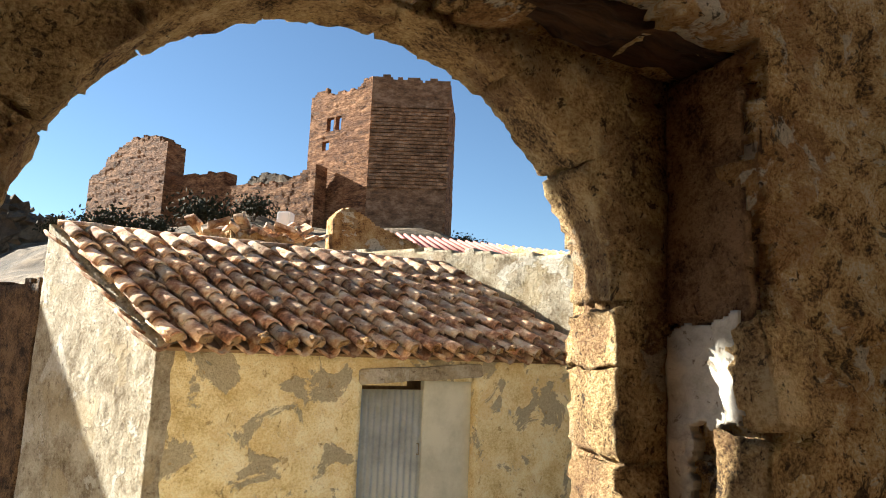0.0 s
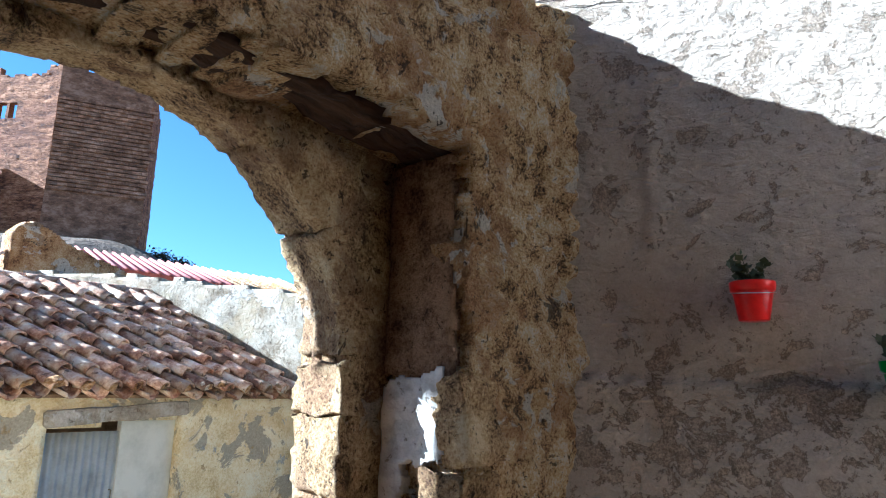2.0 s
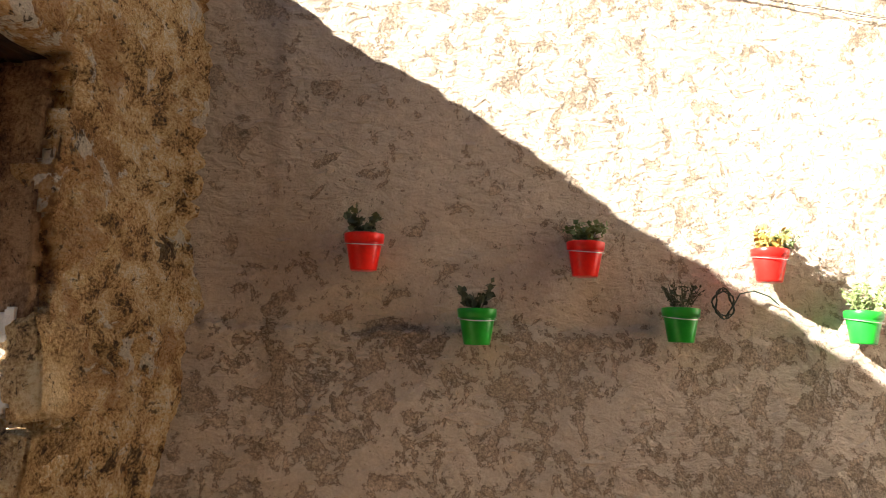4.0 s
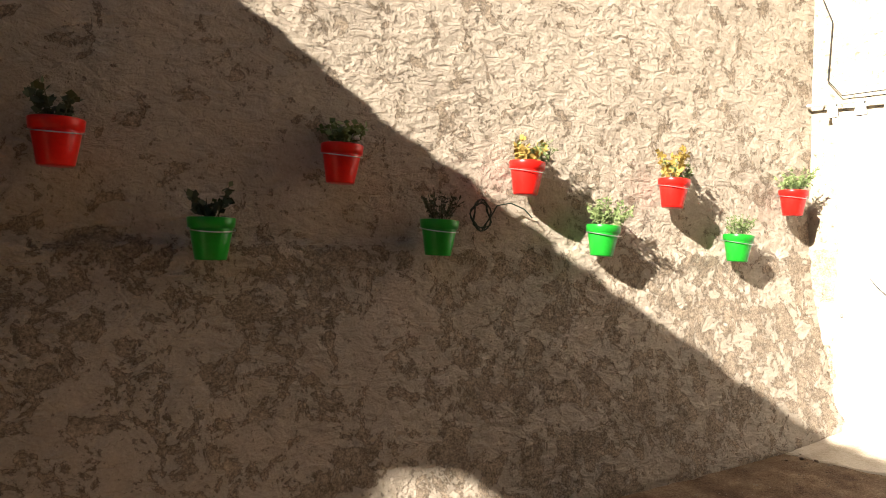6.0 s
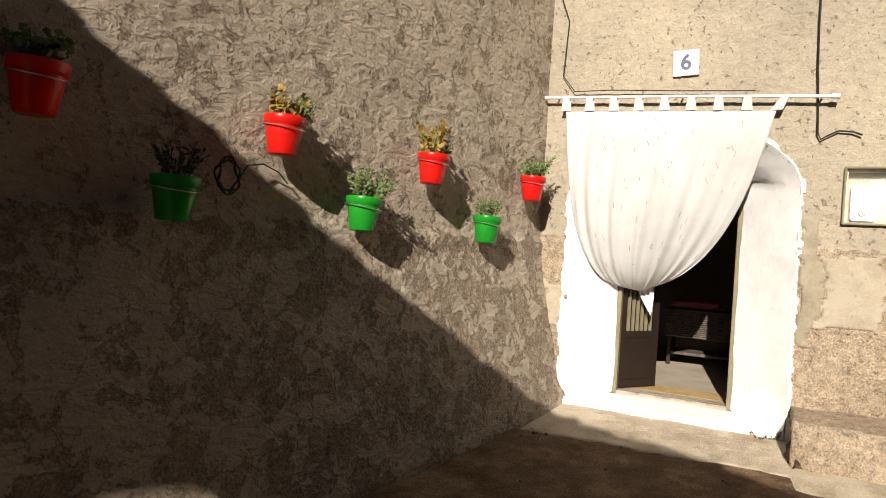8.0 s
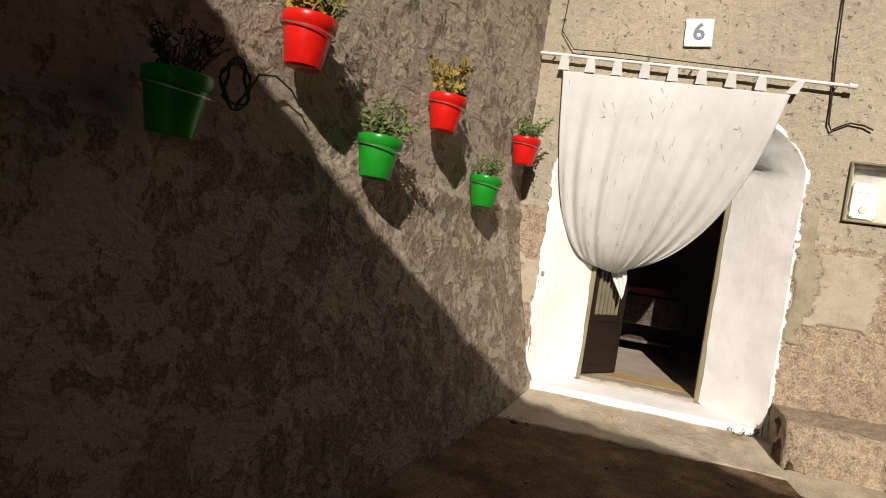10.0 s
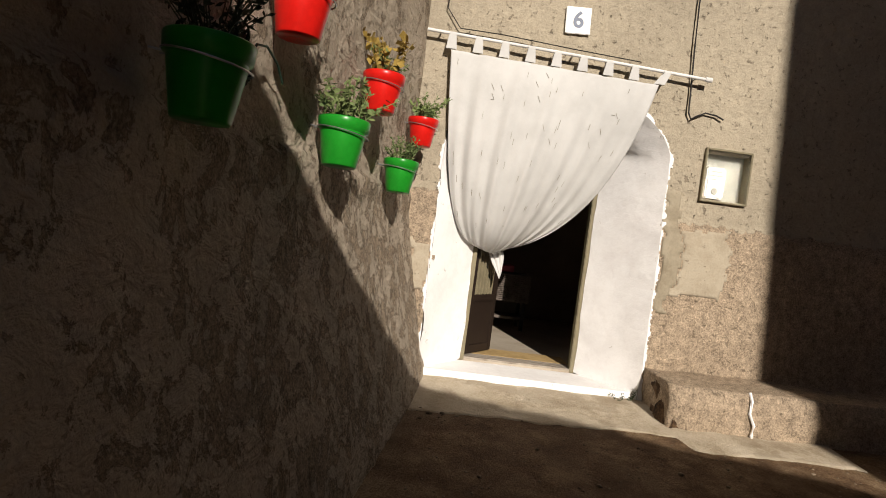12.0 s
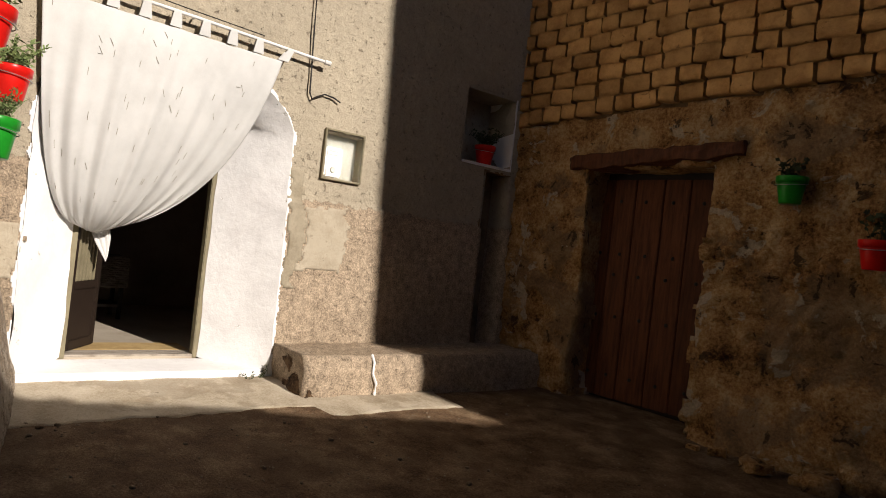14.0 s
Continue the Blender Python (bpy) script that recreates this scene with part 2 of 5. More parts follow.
M_JAMB = surface("brown_mud_render", [(0.3, (0.055, 0.028, 0.014)), (0.45, (0.21, 0.115, 0.06)), (0.62, (0.35, 0.215, 0.12))], 7.0, 0.95, 1.0, 60, dist=0.06, specks=(16.0, 0.62, (0.03, 0.018, 0.012), 0.85), holes=(38.0, 0.61, (0.035, 0.02, 0.014), 0.8), grit=0.8)
M_WOOD = surface("old_red_wood", [(0.3, (0.045, 0.014, 0.006)), (0.6, (0.125, 0.042, 0.017))], 7.0, 0.7, 0.5, 40, stretch=(4, 4, 0.35), object_coords=True, spread=0.15, dist=0.006)
M_BEAM = surface("weathered_beam", [(0.3, (0.012, 0.006, 0.003)), (0.6, (0.065, 0.030, 0.013))], 8.0, 0.95, 1.0, 40, object_coords=True, stretch=(0.3, 3, 3), dist=0.05)
M_DARKWOOD = plain("dark_brown_paint", (0.022, 0.014, 0.01), 0.5)
M_FRAME = plain("weathered_frame", (0.22, 0.19, 0.12), 0.7)
M_RED = plain("red_enamel", (0.68, 0.014, 0.010), 0.3, bump=0.02)
M_GREEN = plain("green_enamel", (0.010, 0.27, 0.022), 0.3, bump=0.02)
M_STEEL = plain("galvanised_wire", (0.5, 0.5, 0.5), 0.4, 0.9)
M_BLACK = plain("black_cable", (0.025, 0.023, 0.022), 0.6)
M_SOIL = plain("potting_soil", (0.05, 0.035, 0.022), 0.95, bump=0.6)
M_SCRUB = surface("dark_scrub_leaf", [(0.3, (0.012, 0.013, 0.007)), (0.6, (0.04, 0.038, 0.018))], 3, 0.95, 0.1, 20)
M_LEAF = surface("grey_green_leaf", [(0.3, (0.08, 0.12, 0.04)), (0.6, (0.18, 0.23, 0.085))], 8, 0.7, 0.1, 50, spread=0.2)
M_DRYLEAF = surface("ochre_leaf", [(0.3, (0.20, 0.13, 0.03)), (0.6, (0.36, 0.25, 0.06))], 8, 0.75, 0.1, 50, spread=0.2)
M_DARKLEAF = surface("dark_leaf", [(0.3, (0.03, 0.045, 0.02)), (0.6, (0.07, 0.08, 0.04))], 8, 0.7, 0.1, 50, spread=0.2)
M_CLOTH = surface("cream_cloth", [(0.3, (0.49, 0.485, 0.47)), (0.6, (0.58, 0.575, 0.56))], 3, 0.9, 0.25, 220, dist=0.002)
M_PAINTW = plain("white_paint", (0.8, 0.79, 0.77), 0.5)
M_TILE = surface("clay_roof_tile", [(0.28, (0.10, 0.046, 0.027)), (0.42, (0.36, 0.18, 0.10)), (0.54, (0.62, 0.43, 0.28)), (0.68, (0.74, 0.63, 0.48))], 5.5, 0.9, 0.8, 30, spread=0.5, dist=0.012, specks=(12.0, 0.6, (0.09, 0.06, 0.04), 0.7))
M_REDTILE = surface("red_roof_tile", [(0.3, (0.20, 0.06, 0.05)), (0.6, (0.34, 0.13, 0.11))], 4.0, 0.8, 0.4, 30, spread=0.15, dist=0.01)
M_YELLOW = surface("peeling_yellow_limewash", [(0.3, (0.58, 0.44, 0.20)), (0.5, (0.80, 0.68, 0.40)), (0.66, (0.87, 0.80, 0.58))], 3.8, 0.93, 1.0, 46, blotch=0.35,
                   blotch_col=(0.62, 0.44, 0.18), blotch_scale=2.4, dist=0.025, flake=(2.2, 0.55, (0.41, 0.36, 0.26), 0.92), specks=(8.0, 0.62, (0.44, 0.31, 0.14), 0.75), holes=(3.1, 0.635, (0.50, 0.50, 0.44), 0.9), grit=0.75)
M_GABLE = surface("grey_gable_plaster", [(0.3, (0.17, 0.13, 0.08)), (0.5, (0.34, 0.295, 0.22)), (0.66, (0.47, 0.425, 0.34))], 3.4, 0.95, 1.0, 34, blotch=0.4, blotch_col=(0.36, 0.28, 0.16), blotch_scale=2.0, dist=0.035,
                  flake=(2.4, 0.58, (0.50, 0.47, 0.41), 0.7), specks=(13.0, 0.61, (0.16, 0.11, 0.07), 0.7), grit=0.6)
M_CASTLE = surface("rammed_earth", [(0.3, (0.07, 0.027, 0.012)), (0.45, (0.165, 0.072, 0.030)), (0.56, (0.25, 0.115, 0.052)), (0.68, (0.35, 0.185, 0.095))], 0.9, 0.95, 1.0, 3.6, stretch=(0.7, 0.7, 2.2), blotch=0.45,
                   blotch_col=(0.15, 0.065, 0.034), blotch_scale=0.2, dist=0.12, specks=(1.4, 0.61, (0.06, 0.03, 0.018), 0.7), grit=0.7)
M_CASTLEB = surface("castle_brick", [(0.3, (0.10, 0.055, 0.03)), (0.5, (0.24, 0.135, 0.075)), (0.68, (0.40, 0.25, 0.155))], 0.9, 0.95, 1.0, 3.2, stretch=(1, 1, 2.0), spread=0.25, dist=0.15, grit=0.6)
M_HILL = surface("dry_hill", [(0.3, (0.03, 0.022, 0.016)), (0.5, (0.10, 0.07, 0.045)), (0.68, (0.22, 0.16, 0.10))], 0.35, 0.95, 1.0, 1.5, dist=0.5)
M_ZINC = surface("corrugated_zinc", [(0.3, (0.29, 0.31, 0.30)), (0.6, (0.43, 0.46, 0.45))], 3.0, 0.55, 0.2, 20, metal=0.2, object_coords=True)
M_GREYDOOR = surface("grey_green_board", [(0.3, (0.42, 0.42, 0.36)), (0.6, (0.55, 0.55, 0.48))], 3.0, 0.8, 0.3, 20)
M_CLAYFLOOR = surface("beige_floor", [(0.3, (0.36, 0.30, 0.23)), (0.6, (0.46, 0.40, 0.32))], 3.0, 0.6, 0.2, 20)
M_GREYBOARD = surface("grey_worn_board", [(0.3, (0.16, 0.13, 0.10)), (0.6, (0.42, 0.37, 0.31))], 6.0, 0.8, 0.5, 40, stretch=(6, 1, 1), dist=0.004)
M_PLANKOCHRE = surface("ochre_board", [(0.3, (0.36, 0.24, 0.105)), (0.6, (0.50, 0.355, 0.17))], 5.0, 0.6, 0.2, 20, stretch=(1, 1, 1))
M_WICKER = surface("grey_wicker", [(0.3, (0.05, 0.04, 0.03)), (0.6, (0.13, 0.105, 0.09))], 14, 0.8, 0.6, 60)
M_PINK = plain("pink_cushion", (0.5, 0.11, 0.14), 0.9)
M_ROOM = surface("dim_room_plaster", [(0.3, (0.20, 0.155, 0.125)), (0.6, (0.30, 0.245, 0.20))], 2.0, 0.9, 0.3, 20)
M_PLATE = plain("glazed_white_tile", (0.82, 0.81, 0.78), 0.2)
M_BLUE = plain("faded_blue_glaze", (0.10, 0.13, 0.2), 0.4)
M_METER = plain("grey_meter", (0.34, 0.345, 0.30), 0.5)
M_HOSE = plain("green_hose", (0.02, 0.045, 0.03), 0.5)
M_GLASS = bpy.data.materials.new("window_glass")
M_GLASS.use_nodes = True
gb = M_GLASS.node_tree.nodes["Principled BSDF"]
gb.inputs["Transmission Weight"].default_value, gb.inputs["Roughness"].default_value, gb.inputs["IOR"].default_value = 1.0, 0.03, 1.45


# ---- builders ----
def link_mesh(name, bm, material, parent=None):
    me = bpy.data.meshes.new(name)
    bmesh.ops.recalc_face_normals(bm, faces=bm.faces)
    bm.to_mesh(me)
    bm.free()
    me.materials.append(material)
    ob = new(name, me)
    if parent:
        ob.parent = parent
    return ob


def part(name, bm, material, parent, label=""):
    ob = link_mesh(name, bm, material, parent)
    return tagged(ob, label=label) if label else ob


def smooth(ob):
    for p in ob.data.polygons:
        p.use_smooth = True
    return ob


def thing(name, m, label, category, group="", kind=""):
    ob = new(name)
    ob.matrix_basis = m
    return tagged(ob, label, category, group, kind)


def box(bm, x0, x1, y0, y1, z0, z1, bevel=0.0, m=None):
    r = bmesh.ops.create_cube(bm, size=1.0)
    vs = r["verts"]
    for v in vs:
        v.co = Vector((x0 + (v.co.x + 0.5) * (x1 - x0), y0 + (v.co.y + 0.5) * (y1 - y0), z0 + (v.co.z + 0.5) * (z1 - z0)))
    if bevel:
        es = list({e for v in vs for e in v.link_edges})
        vs = bmesh.ops.bevel(bm, geom=es, offset=bevel, segments=2, affect="EDGES")["verts"]
    if m is not None:
        bmesh.ops.transform(bm, matrix=m, verts=list({v for v in vs}))
    return bm


def rough(v, s, a):
    """Lumpy offset, metres."""
    return a * (noise.noise(v * s) + 0.5 * noise.noise(v * s * 2.3 + Vector((7, 3, 1))) + 0.3 * noise.noise(v * s * 5.1))


def sheet(O, U, N, a0, a1, b0, b1, step, depth, keep=None, off=None, rims=3, lump=0.02, back=True):
    """A thick wall: a fine lumpy face that looks along N, cut by keep(a, b), with its edges carried back by depth."""
    O, U, N = Vector(O), Vector(U), Vector(N)
    na, nb = round((a1 - a0) / step), round((b1 - b0) / step)
    verts, faces, idx = [], [], {}

    def at(i, j, d):
        key = (i, j, d)
        if key not in idx:
            a, b = a0 + (a1 - a0) * i / na, b0 + (b1 - b0) * j / nb
            p = O + U * a + Vector((0, 0, b))
            o = off(a, b) if off else 0.0
            if d == 0:
                p = p + N * (o + rough(p, 2.1, lump))
            else:
                w = d / rims
                p = p - N * depth * w + N * o * (1 - w)
                q = Vector((rough(p, 3.1, lump), rough(p + Vector((9, 0, 0)), 3.1, lump), rough(p + Vector((0, 9, 0)), 3.1, lump)))
                p = p + q * (1 if d < rims else 0)
            idx[key] = len(verts)
            verts.append(p)
        return idx[key]

    cell = {(i, j): keep is None or keep(a0 + (a1 - a0) * (i + 0.5) / na, b0 + (b1 - b0) * (j + 0.5) / nb) for i in range(na) for j in range(nb)}
    for (i, j), k in cell.items():
        if not k:
            continue
        faces.append((at(i, j, 0), at(i + 1, j, 0), at(i + 1, j + 1, 0), at(i, j + 1, 0)))
        if back:
            faces.append((at(i, j, rims), at(i, j + 1, rims), at(i + 1, j + 1, rims), at(i + 1, j, rims)))
        for (di, dj), (p, q) in (((-1, 0), ((i, j + 1), (i, j))), ((1, 0), ((i + 1, j), (i + 1, j + 1))), ((0, -1), ((i, j), (i + 1, j))), ((0, 1), ((i + 1, j + 1), (i, j + 1)))):
            if not cell.get((i + di, j + dj)):
                for d in range(rims):
                    faces.append((at(*p, d), at(*p, d + 1), at(*q, d + 1), at(*q, d)))
    me = bpy.data.meshes.new("sheet")
    me.from_pydata(verts, [], faces)
    return me


def wall(name, me, material, label, category="wall"):
    me.materials.append(material)
    me.name = name
    for p in me.polygons:
        p.use_smooth = True
    return tagged(new(name, me), label, category, kind="structure")


def tube(bm, pts, r, sides=8):
    """A round bar along points."""
    pts = [Vector(p) for p in pts]
    rings = []
    for i, p in enumerate(pts):
        d = (pts[min(i + 1, len(pts) - 1)] - pts[max(i - 1, 0)]).normalized()
        q = d.to_track_quat("Z", "Y")
        rings.append([bm.verts.new(p + q @ Vector((r * math.cos(2 * math.pi * k / sides), r * math.sin(2 * math.pi * k / sides), 0))) for k in range(sides)])
    for a, b in zip(rings, rings[1:]):
        for k in range(sides):
            bm.faces.new((a[k], a[(k + 1) % sides], b[(k + 1) % sides], b[k]))
    bm.faces.new(rings[0][::-1])
    bm.faces.new(rings[-1])
    return bm


def lathe(bm, prof, sides=32):
    """A turned shape from (radius, height) pairs."""
    rings = [[bm.verts.new((r * math.cos(2 * math.pi * k / sides), r * math.sin(2 * math.pi * k / sides), z)) for k in range(sides)] for r, z in prof]
    for a, b in zip(rings, rings[1:]):
        for k in range(sides):
            bm.faces.new((a[k], a[(k + 1) % sides], b[(k + 1) % sides], b[k]))
    return bm


def lump_block(bm, m, sx, sy, sz, cut=4, amp=0.02, seed=0.0, bevel=0.15):
    """A worn stone: a divided box with rounded corners and lumps."""
    n = cut + 1
    idx = {}

    def at(i, j, k):
        if (i, j, k) not in idx:
            c = Vector((i / n - 0.5, j / n - 0.5, k / n - 0.5))
            e = sum(abs(t) > 0.49 for t in c)
            if e > 1:
                c *= 1 - bevel * 0.25 * (e - 1)
            p = Vector((c.x * sx, c.y * sy, c.z * sz))
            q = (p + Vector((seed, seed * 1.7, seed * 0.3))) * 6
            p += Vector((noise.noise(q), noise.noise(q + Vector((5, 5, 5))), noise.noise(q + Vector((11, 3, 8))))) * amp
            q = q * 3.7
            p += Vector((noise.noise(q), noise.noise(q + Vector((5, 5, 5))), noise.noise(q + Vector((11, 3, 8))))) * amp * 0.45
            idx[i, j, k] = bm.verts.new(m @ p)
        return idx[i, j, k]

    for u in range(n):
        for v in range(n):
            for w in (0, n):
                bm.faces.new((at(u, v, w), at(u + 1, v, w), at(u + 1, v + 1, w), at(u, v + 1, w)))
                bm.faces.new((at(u, w, v), at(u + 1, w, v), at(u + 1, w, v + 1), at(u, w, v + 1)))
                bm.faces.new((at(w, u, v), at(w, u + 1, v), at(w, u + 1, v + 1), at(w, u, v + 1)))
    return bm


# ---- plan ----
DP, DU, DN = Vector((6.40, 3.58, 0)), Vector((0.164, -0.9865, 0)), Vector((-0.9865, -0.164, 0))     # wall with door 6
AC, AU, AN = Vector((0.17, 3.55, 0)), Vector((-0.384, -0.923, 0)), Vector((0.923, -0.384, 0))       # gate wall, AN looks into the yard
WP, WU, WN = Vector((7.12, -0.78, 0)), Vector((-0.973, -0.23, 0)), Vector((-0.23, 0.973, 0))        # wall with the plank door


def frame_of(P, U, N):
    """Local axes of a wall: x along it, y out of it, z up."""
    m = Matrix.Identity(4)
    m.col[0][:3], m.col[1][:3], m.col[2][:3], m.col[3][:3] = U, N, (0, 0, 1), P
    return m


DM, AM, WM = frame_of(DP, DU, DN), frame_of(AC, AU, AN), frame_of(WP, WU, WN)


def ground_z(x, y):
    z = -0.03 * max(0.0, 6.2 - x)
    d = (Vector((x, y, 0)) - AC) @ -AN
    if d > 0.4:
        z -= 0.9 * min(1.0, (d - 0.4) / 3.5)
    return max(z, -1.1)


def build_ground():
    def axis(lo, hi, s, far):
        a = list(np.arange(lo, hi + 1e-6, s))
        out, k = [], s
        while (out[-1] if out else hi) < far:
            k *= 1.5
            out.append((out[-1] if out else hi) + k)
        pre, k = [], s
        while (pre[-1] if pre else lo) > -far:
            k *= 1.5
            pre.append((pre[-1] if pre else lo) - k)
        return pre[::-1] + a + out
    xs, ys = axis(-6, 7.6, 0.07, 900), axis(-3.4, 4.2, 0.07, 900)
    vs = []
    for y in ys:
        for x in xs:
            p = Vector((x, y, 0))
            inner = -7 < x < 8 and -4 < y < 5
            vs.append((x, y, ground_z(x, y) + (rough(p, 1.7, 0.012) + rough(p, 9.0, 0.004) if inner else 0)))
    n = len(xs)
    fs = [(j * n + i, j * n + i + 1, (j + 1) * n + i + 1, (j + 1) * n + i) for j in range(len(ys) - 1) for i in range(n - 1)]
    me = bpy.data.meshes.new("ground")
    me.from_pydata(vs, [], fs)
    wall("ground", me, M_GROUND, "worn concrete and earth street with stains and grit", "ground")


build_ground()


# wall with the flower pots: thicker towards its foot, rough trowel marks
def pot_off(a, b):
    z = b
    foot = 0.28 * max(0.0, 1 - max(0.0, z) / 1.25) ** 1.1
    ledge = 0.03 if z < 1.41 + 0.05 * noise.noise(Vector((a * 1.3, 0, 3))) + 0.025 * noise.noise(Vector((a * 6, 0, 1))) else 0.0
    p = Vector((a, 0, z))
    w = p + Vector((noise.noise(p * 3), 0, noise.noise(p * 3 + Vector((5, 5, 5))))) * 0.25
    coat = 0.0
    for s, t, h in ((3.1, 0.05, 0.010), (5.7, 0.12, 0.008), (10.0, 0.10, 0.006)):
        coat += h * max(0.0, min(1.0, (noise.noise(w * s + Vector((s, 0, 0))) - t) * 16))
    q = Vector((w.x * 6 + w.z * 5, 3, w.z * 19))
    tr = 0.007 * noise.noise(q) + 0.004 * noise.noise(p * 24) + 0.004 * noise.noise(p * 41)
    strip = -0.007 if a < 0.62 + 0.04 * noise.noise(Vector((0, 0, z * 2.3))) + 0.02 * noise.noise(Vector((3, 0, z * 9))) and z > 0.5 else 0.0
    return foot + ledge + strip + (coat + tr) * 0.3


wall("wall_north", sheet((0, 3.58, 0), (1, 0, 0), (0, -1, 0), -0.34, 6.72, -0.4, 6.4, 0.024, 0.5, off=pot_off, lump=0.006),
     M_POTWALL, "tall trowelled grey-beige plaster wall hung with flower pots")


# gate wall: inner leaf with a broad lintelled opening
def lintel_z(a):
    return 2.45 + 0.075 * max(0.0, a - 0.87)


def leaf_keep(a, b):
    w = 0.05 * noise.noise(Vector((a * 3, b * 3, 0))) + 0.025 * noise.noise(Vector((a * 11, b * 11, 5)))
    if 0.87 + w < a < 3.42 - w and b < lintel_z(a) + w:
        return False
    return b < 3.47 + 0.09 * a + 0.05 * noise.noise(Vector((a * 2.2, 0, 9))) + 0.30 * max(0.0, 0.30 - a)


def stones(a, b, s, amp):
    """Rounded stones with sunk joints."""
    d = noise.voronoi(Vector((a * s, b * s * 1.25, 0.3)))[0]
    return amp * min(1.0, (d[1] - d[0]) * 2.6)


def gate_off(a, b):
    p = Vector((a * 6, b * 6, 2))
    cover = max(0.0, min(1.0, 4 * noise.noise(Vector((a * 1.6, b * 1.6, 6))) + 0.4))
    return stones(a, b, 6.5, 0.055) * (1 - 0.8 * cover) + 0.045 * cover + 0.03 * noise.noise(p) + 0.035 * max(0.0, noise.noise(p * 2.2)) + 0.015 * noise.noise(p * 5)


wall("wall_gate_inner", sheet(AC, AU, AN, -0.12, 7.3, -0.5, 4.4, 0.026, 0.45, keep=leaf_keep, off=gate_off, rims=10, lump=0.03),
     M_GATE, "crumbling ochre rubble wall with remains of plaster round the gate")

ARC_A, ARC_Z, ARC_R = 2.24, 1.45, 1.10


def in_arch(a, b, grow=0.0):
    r = ARC_R + grow
    return abs(a - ARC_A) < r if b < ARC_Z else (a - ARC_A) ** 2 + ((b - ARC_Z) * 1.02) ** 2 < r * r


wall("wall_gate_outer", sheet(AC - AN * 0.50, AU, AN, -0.5, 7.3, -1.4, 4.2, 0.05, 0.33, keep=lambda a, b: not in_arch(a, b, 0.06) and b < 3.4 + 0.09 * a, off=gate_off, rims=4, lump=0.02),
     M_STONE, "brown stone outer leaf of the old gate wall")


# arch stones and jamb stones
def arch_stones():
    gate = thing("stone_arch", AM, "worn brown sandstone arch with chipped edges and open joints", "arch")
    k = 0

    def stone(poly_fn, s0, s1, seed):
        bm = bmesh.new()
        ns, nr, nd = 18, 10, 14
        grid = {}
        for i in range(ns + 1):
            for j in range(nr + 1):
                for d in range(nd + 1):
                    if 0 < i < ns and 0 < j < nr and 0 < d < nd:
                        continue
                    s = s0 + (s1 - s0) * i / ns
                    a, z, y = poly_fn(s, j / nr, d / nd)
                    edge = (i in (0, ns)) + (j in (0, nr)) + (d in (0, nd))
                    p = Vector((a, y, z))
                    q = (p + Vector((seed, 0, seed))) * 4.5
                    amp = 0.022 + 0.012 * (edge > 1)
                    p += Vector((noise.noise(q), noise.noise(q + Vector((4, 4, 4))), noise.noise(q + Vector((8, 1, 5))))) * amp
                    q = q * 3.3
                    p += Vector((noise.noise(q), noise.noise(q + Vector((4, 4, 4))), noise.noise(q + Vector((8, 1, 5))))) * 0.018
                    q = q * 2.4
                    p += Vector((noise.noise(q), noise.noise(q + Vector((4, 4, 4))), noise.noise(q + Vector((8, 1, 5))))) * 0.008
                    if edge > 1 and j == 0:
                        bite = max(0.0, noise.noise(q * 0.45) - 0.05) * 0.11 + max(0.0, noise.noise(q * 0.9 + Vector((7, 0, 2)))) * 0.03
                        c = Vector((ARC_A, -0.64, min(p.z, ARC_Z)))
                        p -= (c - p).normalized() * bite
                    grid[i, j, d] = bm.verts.new(p)
        for (i, j, d) in list(grid):
            for quad in (((0, 0, 0), (1, 0, 0), (1, 1, 0), (0, 1, 0)), ((0, 0, 0), (1, 0, 0), (1, 0, 1), (0, 0, 1)), ((0, 0, 0), (0, 1, 0), (0, 1, 1), (0, 0, 1))):
                c = [(i + x, j + y, d + z) for x, y, z in quad]
                if all(t in grid for t in c):
                    same = [ax for ax, lim in ((0, ns), (1, nr), (2, nd)) if len({t[ax] for t in c}) == 1 and c[0][ax] in (0, lim)]
                    if same:
                        bm.faces.new([grid[t] for t in c])
        smooth(part("arch_stone", bm, M_STONE, gate))

    angles = (2, 33, 58, 84, 108, 132, 156, 178)
    for t0, t1 in zip(angles, angles[1:]):
        def ring(s, w, d):
            r = ARC_R - 0.03 + 0.36 * w + 0.07 * d * (1 - w)
            return ARC_A - r * math.cos(radians(s)), ARC_Z + r * math.sin(radians(s)) * 0.98, -0.44 - 0.40 * d
        stone(ring, t0 + 0.5, t1 - 0.5, k * 3.1)
        k += 1
    for side in (-1, 1):
        for z0, z1 in ((-1.3, -0.75), (-0.75, -0.2), (-0.2, 0.30), (0.30, 0.86), (0.86, 1.22), (1.22, 1.46)):
            def jamb(s, w, d):
                return ARC_A + side * (ARC_R - 0.03 + 0.34 * w + 0.05 * d * (1 - w)), s, -0.44 - 0.40 * d
            stone(jamb, z0 + 0.008, z1 - 0.008, k * 2.7)
            k += 1


arch_stones()
bm = bmesh.new()
lump_block(bm, Matrix.Translation((2.15, -0.22, 2.60)) @ Matrix.Rotation(radians(-4.2), 4, "Y"), 3.1, 0.24, 0.11, 44, 0.05)
beam = tagged(link_mesh("lintel_beam", bm, M_BEAM), "dark weathered timber lintel beam over the gate opening", "beam")
beam.matrix_basis = AM

